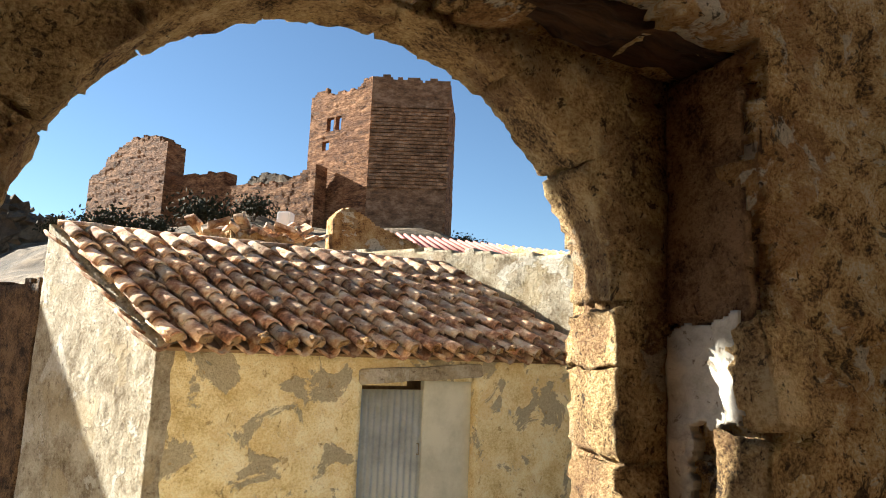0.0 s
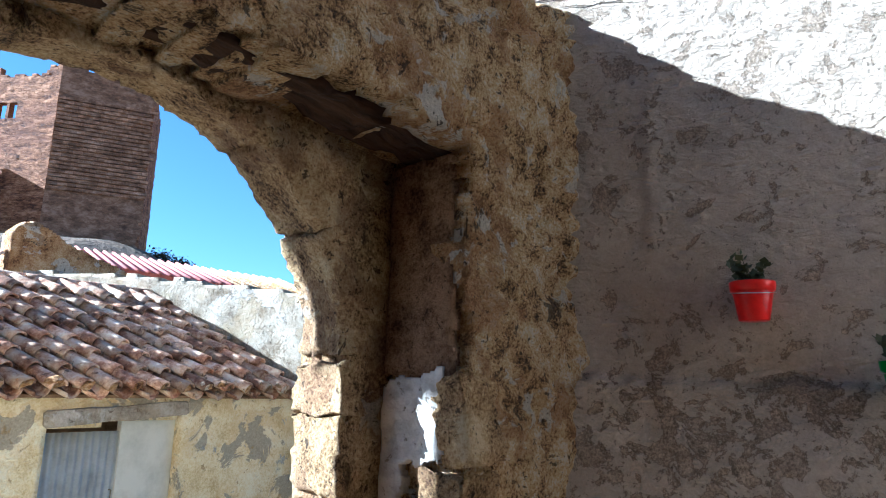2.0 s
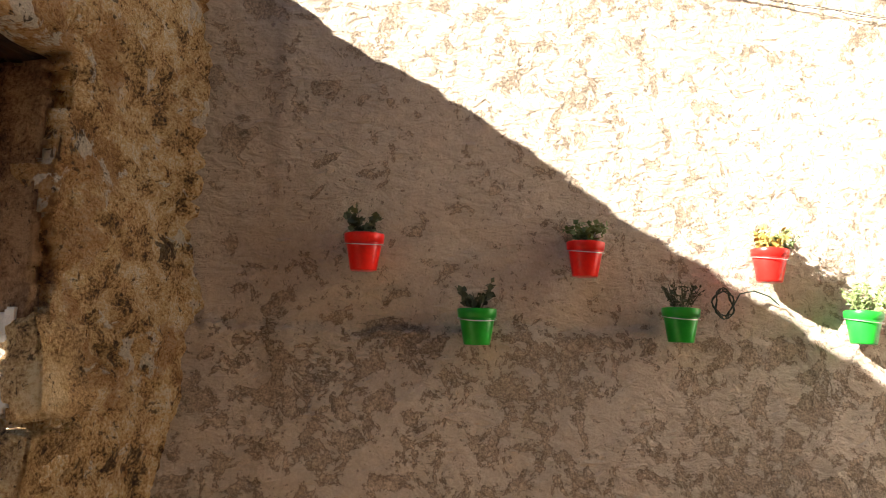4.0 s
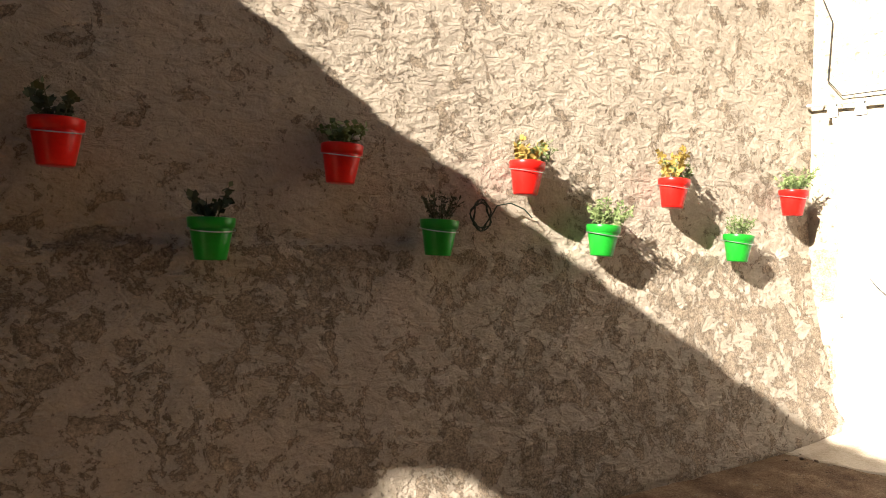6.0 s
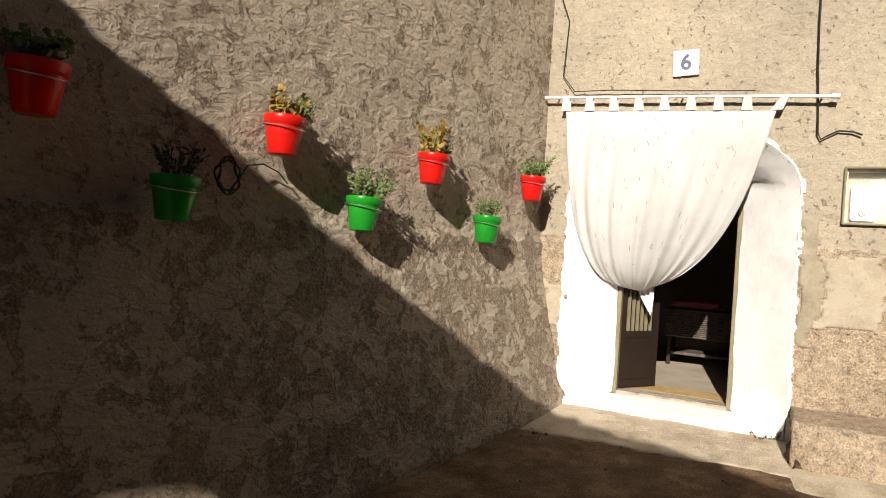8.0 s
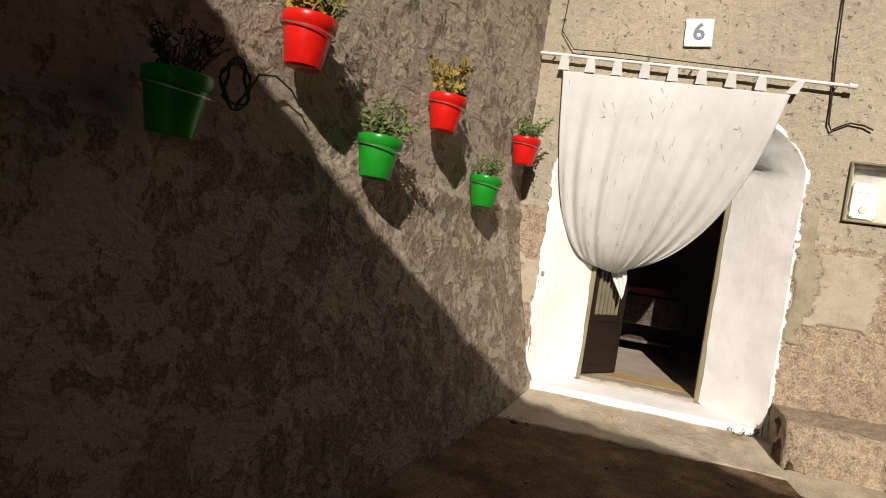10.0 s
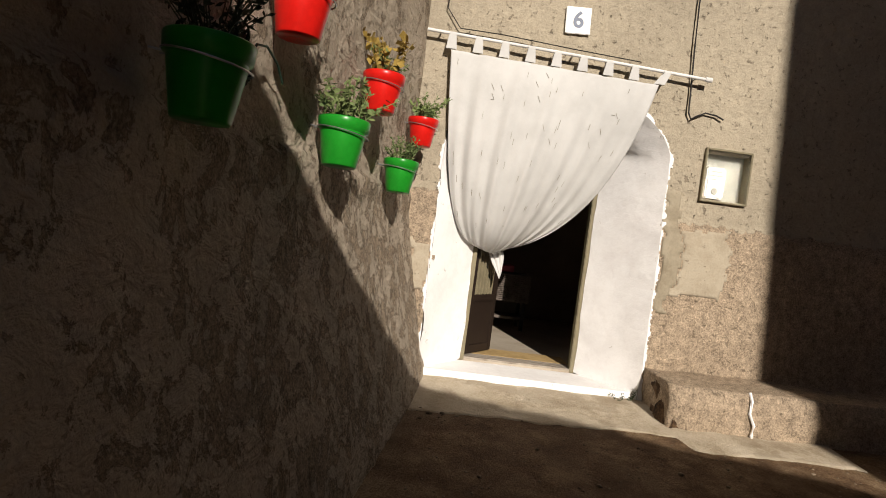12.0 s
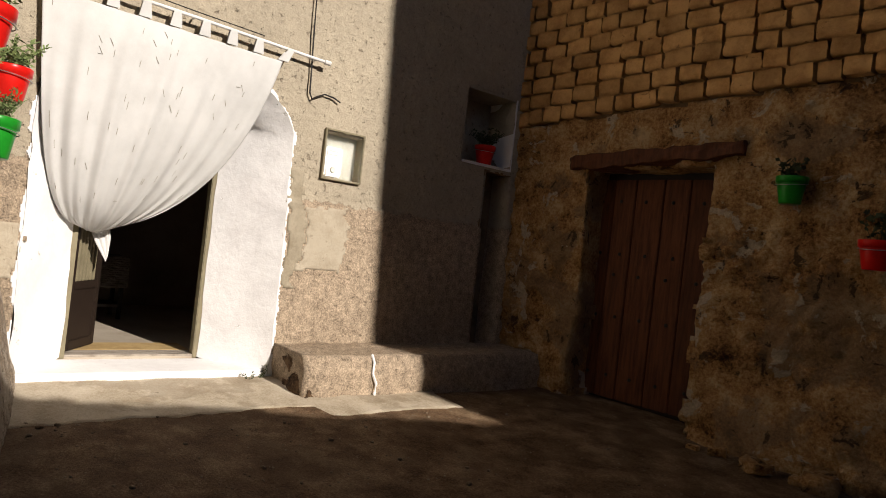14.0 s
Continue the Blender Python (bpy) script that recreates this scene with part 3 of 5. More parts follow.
# unseen tall house put beyond the gate wall; the yard's shade ends on its corner
bm = bmesh.new()
box(bm, 7.55, 11.0, -0.85, -0.02, -1.2, 8.6)
# corner leaned so that its shadow edge slants on the door wall
for v in bm.verts:
    v.co.x -= 0.07 * (v.co.z - 4.8) * (v.co.x < 8)
tall = tagged(link_mesh("wall_tall_house", bm, M_GABLE), "unseen tall plain plastered house wall put beside the gate to shade the yard", "wall", kind="structure")
tall.matrix_basis = AM


# wall with door 6
def emb_top(s):
    return 1.86 + 0.50 * math.sqrt(max(0.0, 1 - ((s - 1.10) / 0.86) ** 2))


def door_keep(s, b):
    w = 0.012 * noise.noise(Vector((s * 9, b * 9, 0)))
    if 0.25 + w < s < 1.95 - w and b < emb_top(s) + w:
        return False
    if 2.24 < s < 2.575 and 1.655 < b < 2.025:
        return False
    if 3.98 < s < 4.33 and 0.28 < b < 1.98:
        return False
    return not (3.66 < s < 4.29 and 2.04 < b < 2.72)


def door_off(s, b):
    p = Vector((s * 12, b * 12, 4))
    o = 0.006 * noise.noise(p) + 0.004 * noise.noise(p * 2.7)
    if b < 1.44 + 0.03 * noise.noise(Vector((s * 2, 0, 2))):
        o += 0.025 + 0.01 * noise.noise(p * 0.5)
    return o


wall("wall_east", sheet(DP, DU, DN, -0.15, 4.5, -0.3, 6.4, 0.03, 0.44, keep=door_keep, off=door_off, rims=3, lump=0.008),
     M_DOORWALL, "roughcast grey plaster house wall with patched foot")


def embrasure():
    bm = bmesh.new()
    n = 90
    rows = 9
    grid = []
    for i in range(n + 1):
        w = i / n
        if w < 0.3:
            o, f = (0.24, w / 0.3 * 1.86), (0.60, 0.12 + w / 0.3 * 1.87)
        elif w > 0.7:
            o, f = (1.96, (1 - w) / 0.3 * 1.86), (1.558, 0.12 + (1 - w) / 0.3 * 1.87)
        else:
            v = (w - 0.3) / 0.4
            o = (1.10 - 0.86 * math.cos(math.pi * v), 1.86 + 0.51 * math.sin(math.pi * v))
            f = (0.60 + 0.958 * v, 1.99)
        col = []
        for j in range(rows + 1):
            d = j / rows
            s, z = o[0] + (f[0] - o[0]) * d, o[1] + (f[1] - o[1]) * d
            p = Vector((s, (door_off(o[0], o[1]) + 0.016) * (1 - d) - 0.43 * d, z))
            p += Vector((rough(p, 4, 0.012), 0, rough(p + Vector((3, 0, 0)), 4, 0.012))) * (1 if j else 1.6)
            col.append(bm.verts.new(p))
        grid.append(col)
    for a, b in zip(grid, grid[1:]):
        for j in range(rows):
            bm.faces.new((a[j], b[j], b[j + 1], a[j + 1]))
    ob = smooth(link_mesh("door_surround", bm, M_WHITE))
    ob.matrix_basis = DM
    tagged(ob, "whitewashed splayed doorway reveal with an arched head", "doorway", kind="structure")
    bm = bmesh.new()
    box(bm, 0.21, 1.96, -0.44, 0.03, -0.25, 0.105, 0.02)
    for v in bm.verts:
        v.co += Vector((0, rough(v.co, 5, 0.01), rough(v.co, 4, 0.008)))
    ob = link_mesh("door_step", bm, M_WHITE)
    ob.matrix_basis = DM
    tagged(ob, "whitewashed step below the house door", "step", kind="structure")


embrasure()


def lap_keep(s, b):
    w = 0.04 * noise.noise(Vector((s * 5, b * 5, 8))) + 0.018 * noise.noise(Vector((s * 17, b * 17, 3))) + 0.010 * noise.noise(Vector((s * 47, b * 47, 6)))
    top = emb_top(min(1.95, max(0.25, s)))
    if 0.242 < s < 1.958 and b < top + 0.004:
        return False
    side = 0.03 if s > 1.6 else 0.015
    return 0.23 - w < s < 1.95 + side + w and b < top + 0.03 + w


lap = sheet(DP, DU, DN, 0.12, 2.10, -0.1, 2.50, 0.008, 0.012, keep=lap_keep, off=lambda s, b: door_off(s, b) + 0.007, rims=1, lump=0.008)
wall("door_paint_edge", lap, M_WHITE, "ragged whitewash lapping on to the wall round the doorway", "whitewash")


# wall with the plank door: rubble below, pale blocks above
def rub_keep(k, b):
    w = 0.04 * noise.noise(Vector((k * 4, b * 4, 0)))
    if b > 2.475 + 0.055 * k + 0.3 * w:
        return False
    return not (0.90 + w < k < 2.03 + w and b < 2.05)


def rub_off(k, b):
    p = Vector((k * 5, b * 5, 7))
    cover = max(0.0, min(1.0, 4 * noise.noise(Vector((k * 1.3, b * 1.3, 2))) + 0.3))
    return stones(k, b, 6.0, 0.05) * (1 - cover) + 0.04 * cover + 0.035 * noise.noise(p) + 0.03 * max(0.0, noise.noise(p * 2.1)) + 0.012 * noise.noise(p * 5) + 0.22 * max(0.0, 0.7 - b) * (1 if k > 2.1 else 0.2)


wall("wall_south", sheet(WP, WU, WN, -0.3, 10.4, -0.5, 3.08, 0.035, 0.5, keep=rub_keep, off=rub_off, rims=5, lump=0.03),
     M_RUBBLE, "crumbling mud and rubble house wall with plaster patches")
bm = bmesh.new()
box(bm, -0.3, 10.4, -0.5, -0.02, 2.44, 8.6)
upper = tagged(link_mesh("wall_south_upper", bm, M_MORTAR), "dark mortar bed behind the pale block courses", "wall", kind="structure")
upper.matrix_basis = WM


# lime plaster and jutting stones left on the jamb of the gate
def jamb_plaster():
    def keep(d, z):
        w = 0.035 * noise.noise(Vector((d * 9, z * 9, 1))) + 0.02 * noise.noise(Vector((d * 23, z * 23, 4)))
        if z > 1.46 - 0.22 * d + w or d < 0.05 + w or z < 0.45:
            return False
        return z > 1.02 + w + 0.5 * max(0.0, 0.18 - d) or d > 0.30 + w
    me = sheet(AC + AU * 0.925, -AN, AU, 0.0, 0.42, 0.4, 1.56, 0.010, 0.10, keep=keep, off=lambda d, z: 0.012 * noise.noise(Vector((d * 7, z * 7, 3))) + 0.005 * noise.noise(Vector((d * 31, z * 31, 3))), rims=3, lump=0.012)
    wall("jamb_plaster", me, M_LIME, "whitish old lime plaster left on the gate jamb", "plaster")


jamb_plaster()


def jamb_render():
    def keep(d, z):
        w = 0.03 * noise.noise(Vector((d * 8, z * 8, 5))) + 0.012 * noise.noise(Vector((d * 25, z * 25, 6)))
        return 0.03 + w < d < 0.42 and 1.40 + w < z < 2.43 + w
    me = sheet(AC + AU * 0.915, -AN, AU, 0.0, 0.42, 1.34, 2.5, 0.018, 0.08, keep=keep, off=lambda d, z: 0.010 * noise.noise(Vector((d * 7, z * 7, 8))) + 0.006 * noise.noise(Vector((d * 30, z * 30, 8))), rims=3, lump=0.012)
    wall("jamb_render", me, M_JAMB, "pitted purplish-brown mud render on the gate jamb", "plaster")


jamb_render()
for n, (a, y, z, sx, sy, sz) in enumerate(((0.80, 0.00, 1.22, 0.26, 0.17, 0.36), (0.80, -0.07, 0.88, 0.26, 0.26, 0.26), (0.79, -0.12, 0.58, 0.26, 0.34, 0.26))):
    bm = bmesh.new()
    lump_block(bm, Matrix.Rotation(radians((12, -7, 9, -14)[n]), 4, "X"), sx, sy, sz, 26, 0.034, n * 3.3 + 1, 0.3)
    ob = smooth(tagged(link_mesh("jamb_stone", bm, M_STONE), "rough pale stone jutting from the broken gate jamb", "stone", "jamb stones", "structure"))
    ob.matrix_basis = AM @ Matrix.Translation((a, y, z))

# ---- yard: house door 6 ----
def interior():
    """A dim room behind the house door, with board floor and closing walls."""
    bm = bmesh.new()
    x0, x1, y0, y1, z0, z1 = -0.6, 3.4, -3.6, -0.46, 0.10, 2.6
    for q in (((x0, y0, z0), (x0, y1, z0), (x0, y1, z1), (x0, y0, z1)), ((x1, y0, z0), (x1, y1, z0), (x1, y1, z1), (x1, y0, z1)), ((x0, y0, z0), (x1, y0, z0), (x1, y0, z1), (x0, y0, z1))):
        bm.faces.new([bm.verts.new(c) for c in q])
    g = bmesh.ops.extrude_face_region(bm, geom=bm.faces[:])
    for v in g["geom"]:
        if isinstance(v, bmesh.types.BMVert):
            v.co += Vector((0.15 * (1 if v.co.x > 3 else -1 if v.co.x < 0 else 0), -0.15 if v.co.y < -3 else 0, 0))
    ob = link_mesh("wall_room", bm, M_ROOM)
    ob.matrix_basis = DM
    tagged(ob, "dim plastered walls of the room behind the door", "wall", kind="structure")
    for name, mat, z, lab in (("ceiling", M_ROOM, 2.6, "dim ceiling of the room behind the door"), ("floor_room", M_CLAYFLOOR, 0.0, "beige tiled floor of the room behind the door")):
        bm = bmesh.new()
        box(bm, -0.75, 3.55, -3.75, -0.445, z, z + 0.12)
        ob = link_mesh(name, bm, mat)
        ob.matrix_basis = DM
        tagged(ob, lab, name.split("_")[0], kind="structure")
    for y0, y1, mat, lab in ((-0.635, -0.442, M_GREYBOARD, "grey worn wooden threshold board"), (-0.96, -0.64, M_PLANKOCHRE, "ochre wooden floor board behind the threshold")):
        bm = bmesh.new()
        box(bm, 0.59, 1.565, y0, y1, 0.12, 0.135, 0.004)
        ob = link_mesh("threshold_board", bm, mat)
        ob.matrix_basis = DM
        tagged(ob, lab, "board")
    # wicker chest with a cushion
    ch = thing("wicker_chest", DM @ pose(1.10, -2.55, 0.12), "grey-brown wicker chest standing in the dim room", "chest")
    for i in range(14):
        bm = bmesh.new()
        z = 0.33 + i * 0.022
        pts = []
        for k in range(49):
            w = k / 48 * 2 * math.pi
            c, s = math.cos(w), math.sin(w)
            r = 1 / max(abs(c), abs(s))
            pts.append((0.36 * c * r + 0.004 * math.sin(k * 2.1 + i * 3), 0.2 * s * r + 0.006 * (-1) ** (k + i), z))
        part("wicker_strand", tube(bm, pts, 0.0125, 5), M_WICKER, ch)
    bm = bmesh.new()
    box(bm, -0.34, 0.34, -0.18, 0.18, 0.31, 0.62)
    part("body", bm, M_WICKER, ch)
    for x in (-0.32, 0.32):
        for y in (-0.17, 0.17):
            bm = bmesh.new()
            box(bm, x - 0.02, x + 0.02, y - 0.02, y + 0.02, 0.0, 0.33, 0.004)
            part("leg", bm, M_DARKWOOD, ch)
    bm = bmesh.new()
    box(bm, -0.34, 0.34, -0.18, 0.18, 0.12, 0.15, 0.004)
    part("shelf", bm, M_WICKER, ch)
    bm = bmesh.new()
    lump_block(bm, Matrix.Translation((0.0, 0, 0)), 0.5, 0.3, 0.08, 5, 0.01, 2)
    cu = smooth(link_mesh("cushion", bm, M_PINK))
    cu.matrix_basis = DM @ pose(1.02, -2.55, 0.12 + 0.675)
    tagged(cu, "faded pink cushion lying on the wicker chest", "cushion")


interior()


def house_door():
    d = thing("door_6", DM, "dark brown wooden house door with one leaf folded open inwards", "door", kind="structure")
    for x0, x1, z0, z1 in ((0.585, 0.632, 0.105, 2.02), (1.525, 1.572, 0.105, 2.02), (0.632, 1.525, 1.975, 2.02)):
        bm = bmesh.new()
        box(bm, x0, x1, -0.52, -0.435, z0, z1, 0.006)
        part("door_frame", bm, M_FRAME, d)
    m = pose(0.637, -0.50, 0.145, 0, 0, -54)
    bm = bmesh.new()
    for x0, x1, z0, z1 in ((0, 0.05, 0, 1.82), (0.39, 0.44, 0, 1.82), (0.05, 0.39, 0, 0.07), (0.05, 0.39, 0.44, 0.50), (0.05, 0.39, 1.76, 1.82)):
        box(bm, x0, x1, -0.035, 0.0, z0, z1, 0.004, m)
    leaf = part("leaf", bm, M_DARKWOOD, d, "dark brown leaf with a lower panel and slatted upper half")
    bm = bmesh.new()
    box(bm, 0.05, 0.39, -0.025, -0.012, 0.07, 0.44, 0.0, m)
    part("panel", bm, M_DARKWOOD, leaf)
    for i in range(6):
        bm = bmesh.new()
        x = 0.075 + i * 0.052
        box(bm, x, x + 0.026, -0.03, -0.008, 0.50, 1.76, 0.003, m)
        part("slat", bm, M_FRAME, leaf)


house_door()


def cloth():
    rodt = thing("curtain_rod", DM, "white painted curtain rod fixed to the house wall", "curtain rod")
    bm = bmesh.new()
    part("rod", tube(bm, [(0.0, 0.085, 2.608), (1.10, 0.085, 2.572), (2.13, 0.085, 2.53)], 0.012, 10), M_PAINTW, rodt)
    bm = bmesh.new()
    part("finial", tube(bm, [(2.11, 0.085, 2.531), (2.16, 0.085, 2.529)], 0.019, 10), M_PAINTW, rodt)
    for x, z in ((0.10, 2.605), (1.1, 2.572), (2.05, 2.533)):
        bm = bmesh.new()
        part("bracket", tube(bm, [(x, -0.03, z), (x, 0.085, z)], 0.007, 6), M_STEEL, rodt)
    cur = thing("curtain", DM, "cream cotton tab-top curtain pulled aside and knotted", "curtain")
    bm = bmesh.new()
    n, rows = 110, 80
    hems = ([Vector(c) for c in ((0.19, 0.085, 2.485), (0.24, 0.06, 1.99), (0.27, 0.03, 0.90), (0.72, -0.60, 1.08))],
            [Vector(c) for c in ((1.765, 0.085, 2.44), (1.67, 0.11, 2.05), (1.50, -0.20, 1.20), (0.79, -0.62, 1.04))])
    grid = []
    for j in range(rows + 1):
        v = j / rows
        row = []
        for i in range(n + 1):
            u = i / n
            # the hems are curves that draw together in the knot, which is tied back to the open door leaf
            w, q = 1 - v, []
            for h in hems:
                q.append(h[0] * w ** 3 + h[1] * 3 * w * w * v + h[2] * 3 * w * v * v + h[3] * v ** 3)
            e = u ** (1 + 0.35 * v)
            p = q[0].lerp(q[1], e)
            p.z -= 0.10 * math.sin(math.pi * u) * v * v * (1 - 0.5 * v)
            k = (0.35 + 1.5 * v) * (1 - 0.45 * v * v)
            p.y += (0.010 * math.sin(u * 40 + 0.6 * math.sin(v * 5)) + 0.008 * math.sin(u * 71 + 2 + v * 3)) * k + 0.10 * math.sin(math.pi * v) * math.sin(math.pi * min(1.0, u * 1.15 + 0.05))
            p.y += 0.012 * math.sin(u * 110 + 5 * v) * max(0.0, v - 0.5) + 0.016 * math.sin(v * 19 - u * 15) * max(0.0, v - 0.5)
            row.append(bm.verts.new(p))
        grid.append(row)
    for a, b in zip(grid, grid[1:]):
        for i in range(n):
            bm.faces.new((a[i], a[i + 1], b[i + 1], b[i]))
    rnd = random.Random(5)
    slub = bmesh.new()
    for _ in range(70):
        i, j = rnd.randrange(4, n - 4), rnd.randrange(3, 56)
        a, b = grid[j][i].co, grid[j + (2 if rnd.random() < 0.8 else 0)][i + (0 if rnd.random() < 0.8 else 2)].co
        if (a - b).length > 0.005:
            tube(slub, [a + Vector((0, 0.003, 0)), b + Vector((0, 0.003, 0))], 0.0013, 4)
    tagged(part("slub", slub, M_FRAME, cur), kind="stuff")
    ob = smooth(part("cloth", bm, M_CLOTH, cur))
    sol = ob.modifiers.new("thickness", "SOLIDIFY")
    sol.thickness = 0.002
    for i in range(9):
        u = i / 8
        x, zr = 0.19 + 1.575 * u, 2.602 - 0.062 * u
        bm = bmesh.new()
        ring = []
        w0, w1 = 0.026, 0.040
        shift = 0.05 if i == 8 else 0.0
        for k in range(12):
            w = math.pi * k / 11
            ring.append((0.085 - 0.019 * math.cos(w), zr - 0.006 + 0.019 * math.sin(w)))
        path = [(0.075, 2.49 - 0.045 * u)] + ring + [(0.096, 2.49 - 0.045 * u)]
        vs = []
        for k, (y, z) in enumerate(path):
            w = w1 if k in (0, len(path) - 1) else w0
            sx = 0.0 if k in (0, len(path) - 1) else shift
            vs.append((bm.verts.new((x - w + sx, y, z)), bm.verts.new((x + w + sx, y, z))))
        for a, b in zip(vs, vs[1:]):
            bm.faces.new((a[0], a[1], b[1], b[0]))
        part("tab", bm, M_CLOTH, cur)
    bm = bmesh.new()
    lump_block(bm, Matrix.Translation((0.755, -0.60, 1.06)) @ Matrix.Rotation(radians(18), 4, "Y"), 0.12, 0.085, 0.07, 10, 0.03, 3)
    smooth(part("knot", bm, M_CLOTH, cur))
    bm = bmesh.new()
    rows = []
    for j in range(9):
        v = j / 8
        rows.append([bm.verts.new((0.79 + 0.075 * v + (i / 12 - 0.5) * (0.11 + 0.05 * math.sin(3.1 * v)) * (1.12 - v), -0.585 + 0.016 * math.sin(i * 1.5) * (1.2 - v), 1.07 - 0.22 * v + 0.05 * v * (i / 12 - 1))) for i in range(13)])
    for a, b in zip(rows, rows[1:]):
        for i in range(12):
            bm.faces.new((a[i], a[i + 1], b[i + 1], b[i]))
    smooth(part("tail", bm, M_CLOTH, cur))


cloth()


def number_plate():
    pl = thing("house_number_plate", DM @ pose(1.11, 0.03, 2.845, 0, -2.5, 0), "white glazed tile with a faded blue house number", "house number")
    bm = bmesh.new()
    box(bm, -0.095, 0.095, -0.012, 0.0, -0.1, 0.1, 0.004)
    part("tile", bm, M_PLATE, pl)
    cu = bpy.data.curves.new("number", "FONT")
    cu.body, cu.size, cu.align_x, cu.align_y, cu.extrude, cu.offset = "6", 0.165, "CENTER", "CENTER", 0.0008, 0.004
    tmp = bpy.data.objects.new("number", cu)
    me = bpy.data.meshes.new_from_object(tmp)
    bpy.data.objects.remove(tmp)
    me.materials.append(M_BLUE)
    ob = new("number", me)
    ob.parent = pl
    ob.matrix_basis = Matrix(((1, 0, 0, 0), (0, 0, 1, 0.0018), (0, 1, 0, 0), (0, 0, 0, 1)))


number_plate()


def meter_box():
    mb = thing("meter_box", DM @ pose(2.407, 0.0, 1.838), "grey electricity meter box with a glazed front set in the wall", "meter box")
    bm = bmesh.new()
    box(bm, -0.17, 0.17, -0.12, -0.09, -0.21, 0.21)
    part("back_panel", bm, M_METER, mb)
    for x0, x1, z0, z1 in ((-0.185, -0.17, -0.205, 0.205), (0.17, 0.185, -0.205, 0.205), (-0.17, 0.17, 0.19, 0.205), (-0.17, 0.17, -0.205, -0.19)):
        bm = bmesh.new()
        box(bm, x0, x1, -0.12, 0.03, z0, z1, 0.003)
        part("frame", bm, M_FRAME, mb)
    bm = bmesh.new()
    box(bm, -0.169, 0.169, 0.008, 0.013, -0.189, 0.189)
    ob = part("pane", bm, M_GLASS, mb)
    ob.visible_shadow = False
    bm = bmesh.new()
    box(bm, -0.13, 0.02, -0.09, -0.03, -0.17, 0.07, 0.012)
    part("meter", bm, M_PAINTW, mb)
    for z, w in ((0.03, 0.05), (0.0, 0.06), (-0.03, 0.045)):
        bm = bmesh.new()
        box(bm, -0.055 - w, -0.055 + w * 0.8, -0.0298, -0.028, z, z + 0.010)
        part("label_bar", bm, M_METER, mb)
    bm = bmesh.new()
    lathe(bm, [(0.0, 0.012), (0.022, 0.012), (0.028, 0.0)], 20)
    bmesh.ops.transform(bm, matrix=pose(-0.06, -0.03, -0.115, -90, 0, 0), verts=bm.verts)
    part("dial", bm, M_METER, mb)


meter_box()


def cable(name, pts, r, mat, label, m=DM):
    bm = bmesh.new()
    ob = link_mesh(name, tube(bm, pts, r, 6), mat)
    ob.matrix_basis = m
    return tagged(ob, label, "cable")


cable("wall_cable", [(2.02, 0.03, 6.2), (2.005, 0.03, 3.1), (2.015, 0.035, 2.75), (2.03, 0.03, 2.5), (2.04, 0.03, 2.28), (2.06, 0.035, 2.235), (2.10, 0.035, 2.26), (2.17, 0.03, 2.295), (2.26, 0.03, 2.285), (2.315, 0.03, 2.262)],
      0.0065, M_BLACK, "black electric cable running down the house wall")
cable("corner_cable", [(0.02, 0.03, 4.2), (0.02, 0.03, 3.62), (0.155, 0.03, 3.26), (0.13, 0.03, 2.80), (0.24, 0.04, 2.66), (0.55, 0.05, 2.655), (1.1, 0.045, 2.625), (1.62, 0.05, 2.60)],
      0.0042, M_BLACK, "thin grey-black cable bent round the corner and along the rod")


# stone bench along the wall
def bench():
    b = thing("street_bench", DM, "plastered masonry bench built along the house wall", "bench", kind="structure")
    me = sheet((0, 0.60, 0), (1, 0, 0), (0, 1, 0), 1.99, 4.42, -0.3, 0.31, 0.03, 0.62,
               off=lambda a, z: 0.015 * noise.noise(Vector((a * 9, z * 9, 0))) - 0.05 * max(0.0, z - 0.20) / 0.09 * 0.6 - 0.30 * max(0.0, 2.10 - a), rims=16, lump=0.018)
    me.materials.append(M_DOORWALL)
    for p in me.polygons:
        p.use_smooth = True
    ob = new("bench_body", me)
    ob.parent = b
    # rough lump over the left end, darker than the bench
    bm = bmesh.new()
    lump_block(bm, Matrix.Translation((2.045, 0.40, 0.07)), 0.11, 0.36, 0.36, 18, 0.05, 7.7, 0.5)
    smooth(part("bench_end", bm, M_OLDSTONE, b, "rough dark brown lump on the bench's left end"))
    bm = bmesh.new()
    tube(bm, [(2.545, 0.56, 0.315), (2.55, 0.598, 0.26), (2.535, 0.613, 0.18), (2.575, 0.617, 0.10), (2.565, 0.619, 0.03), (2.572, 0.619, -0.04)], 0.011, 6)
    part("paint_run", bm, M_WHITE, b, "run of white paint")


bench()


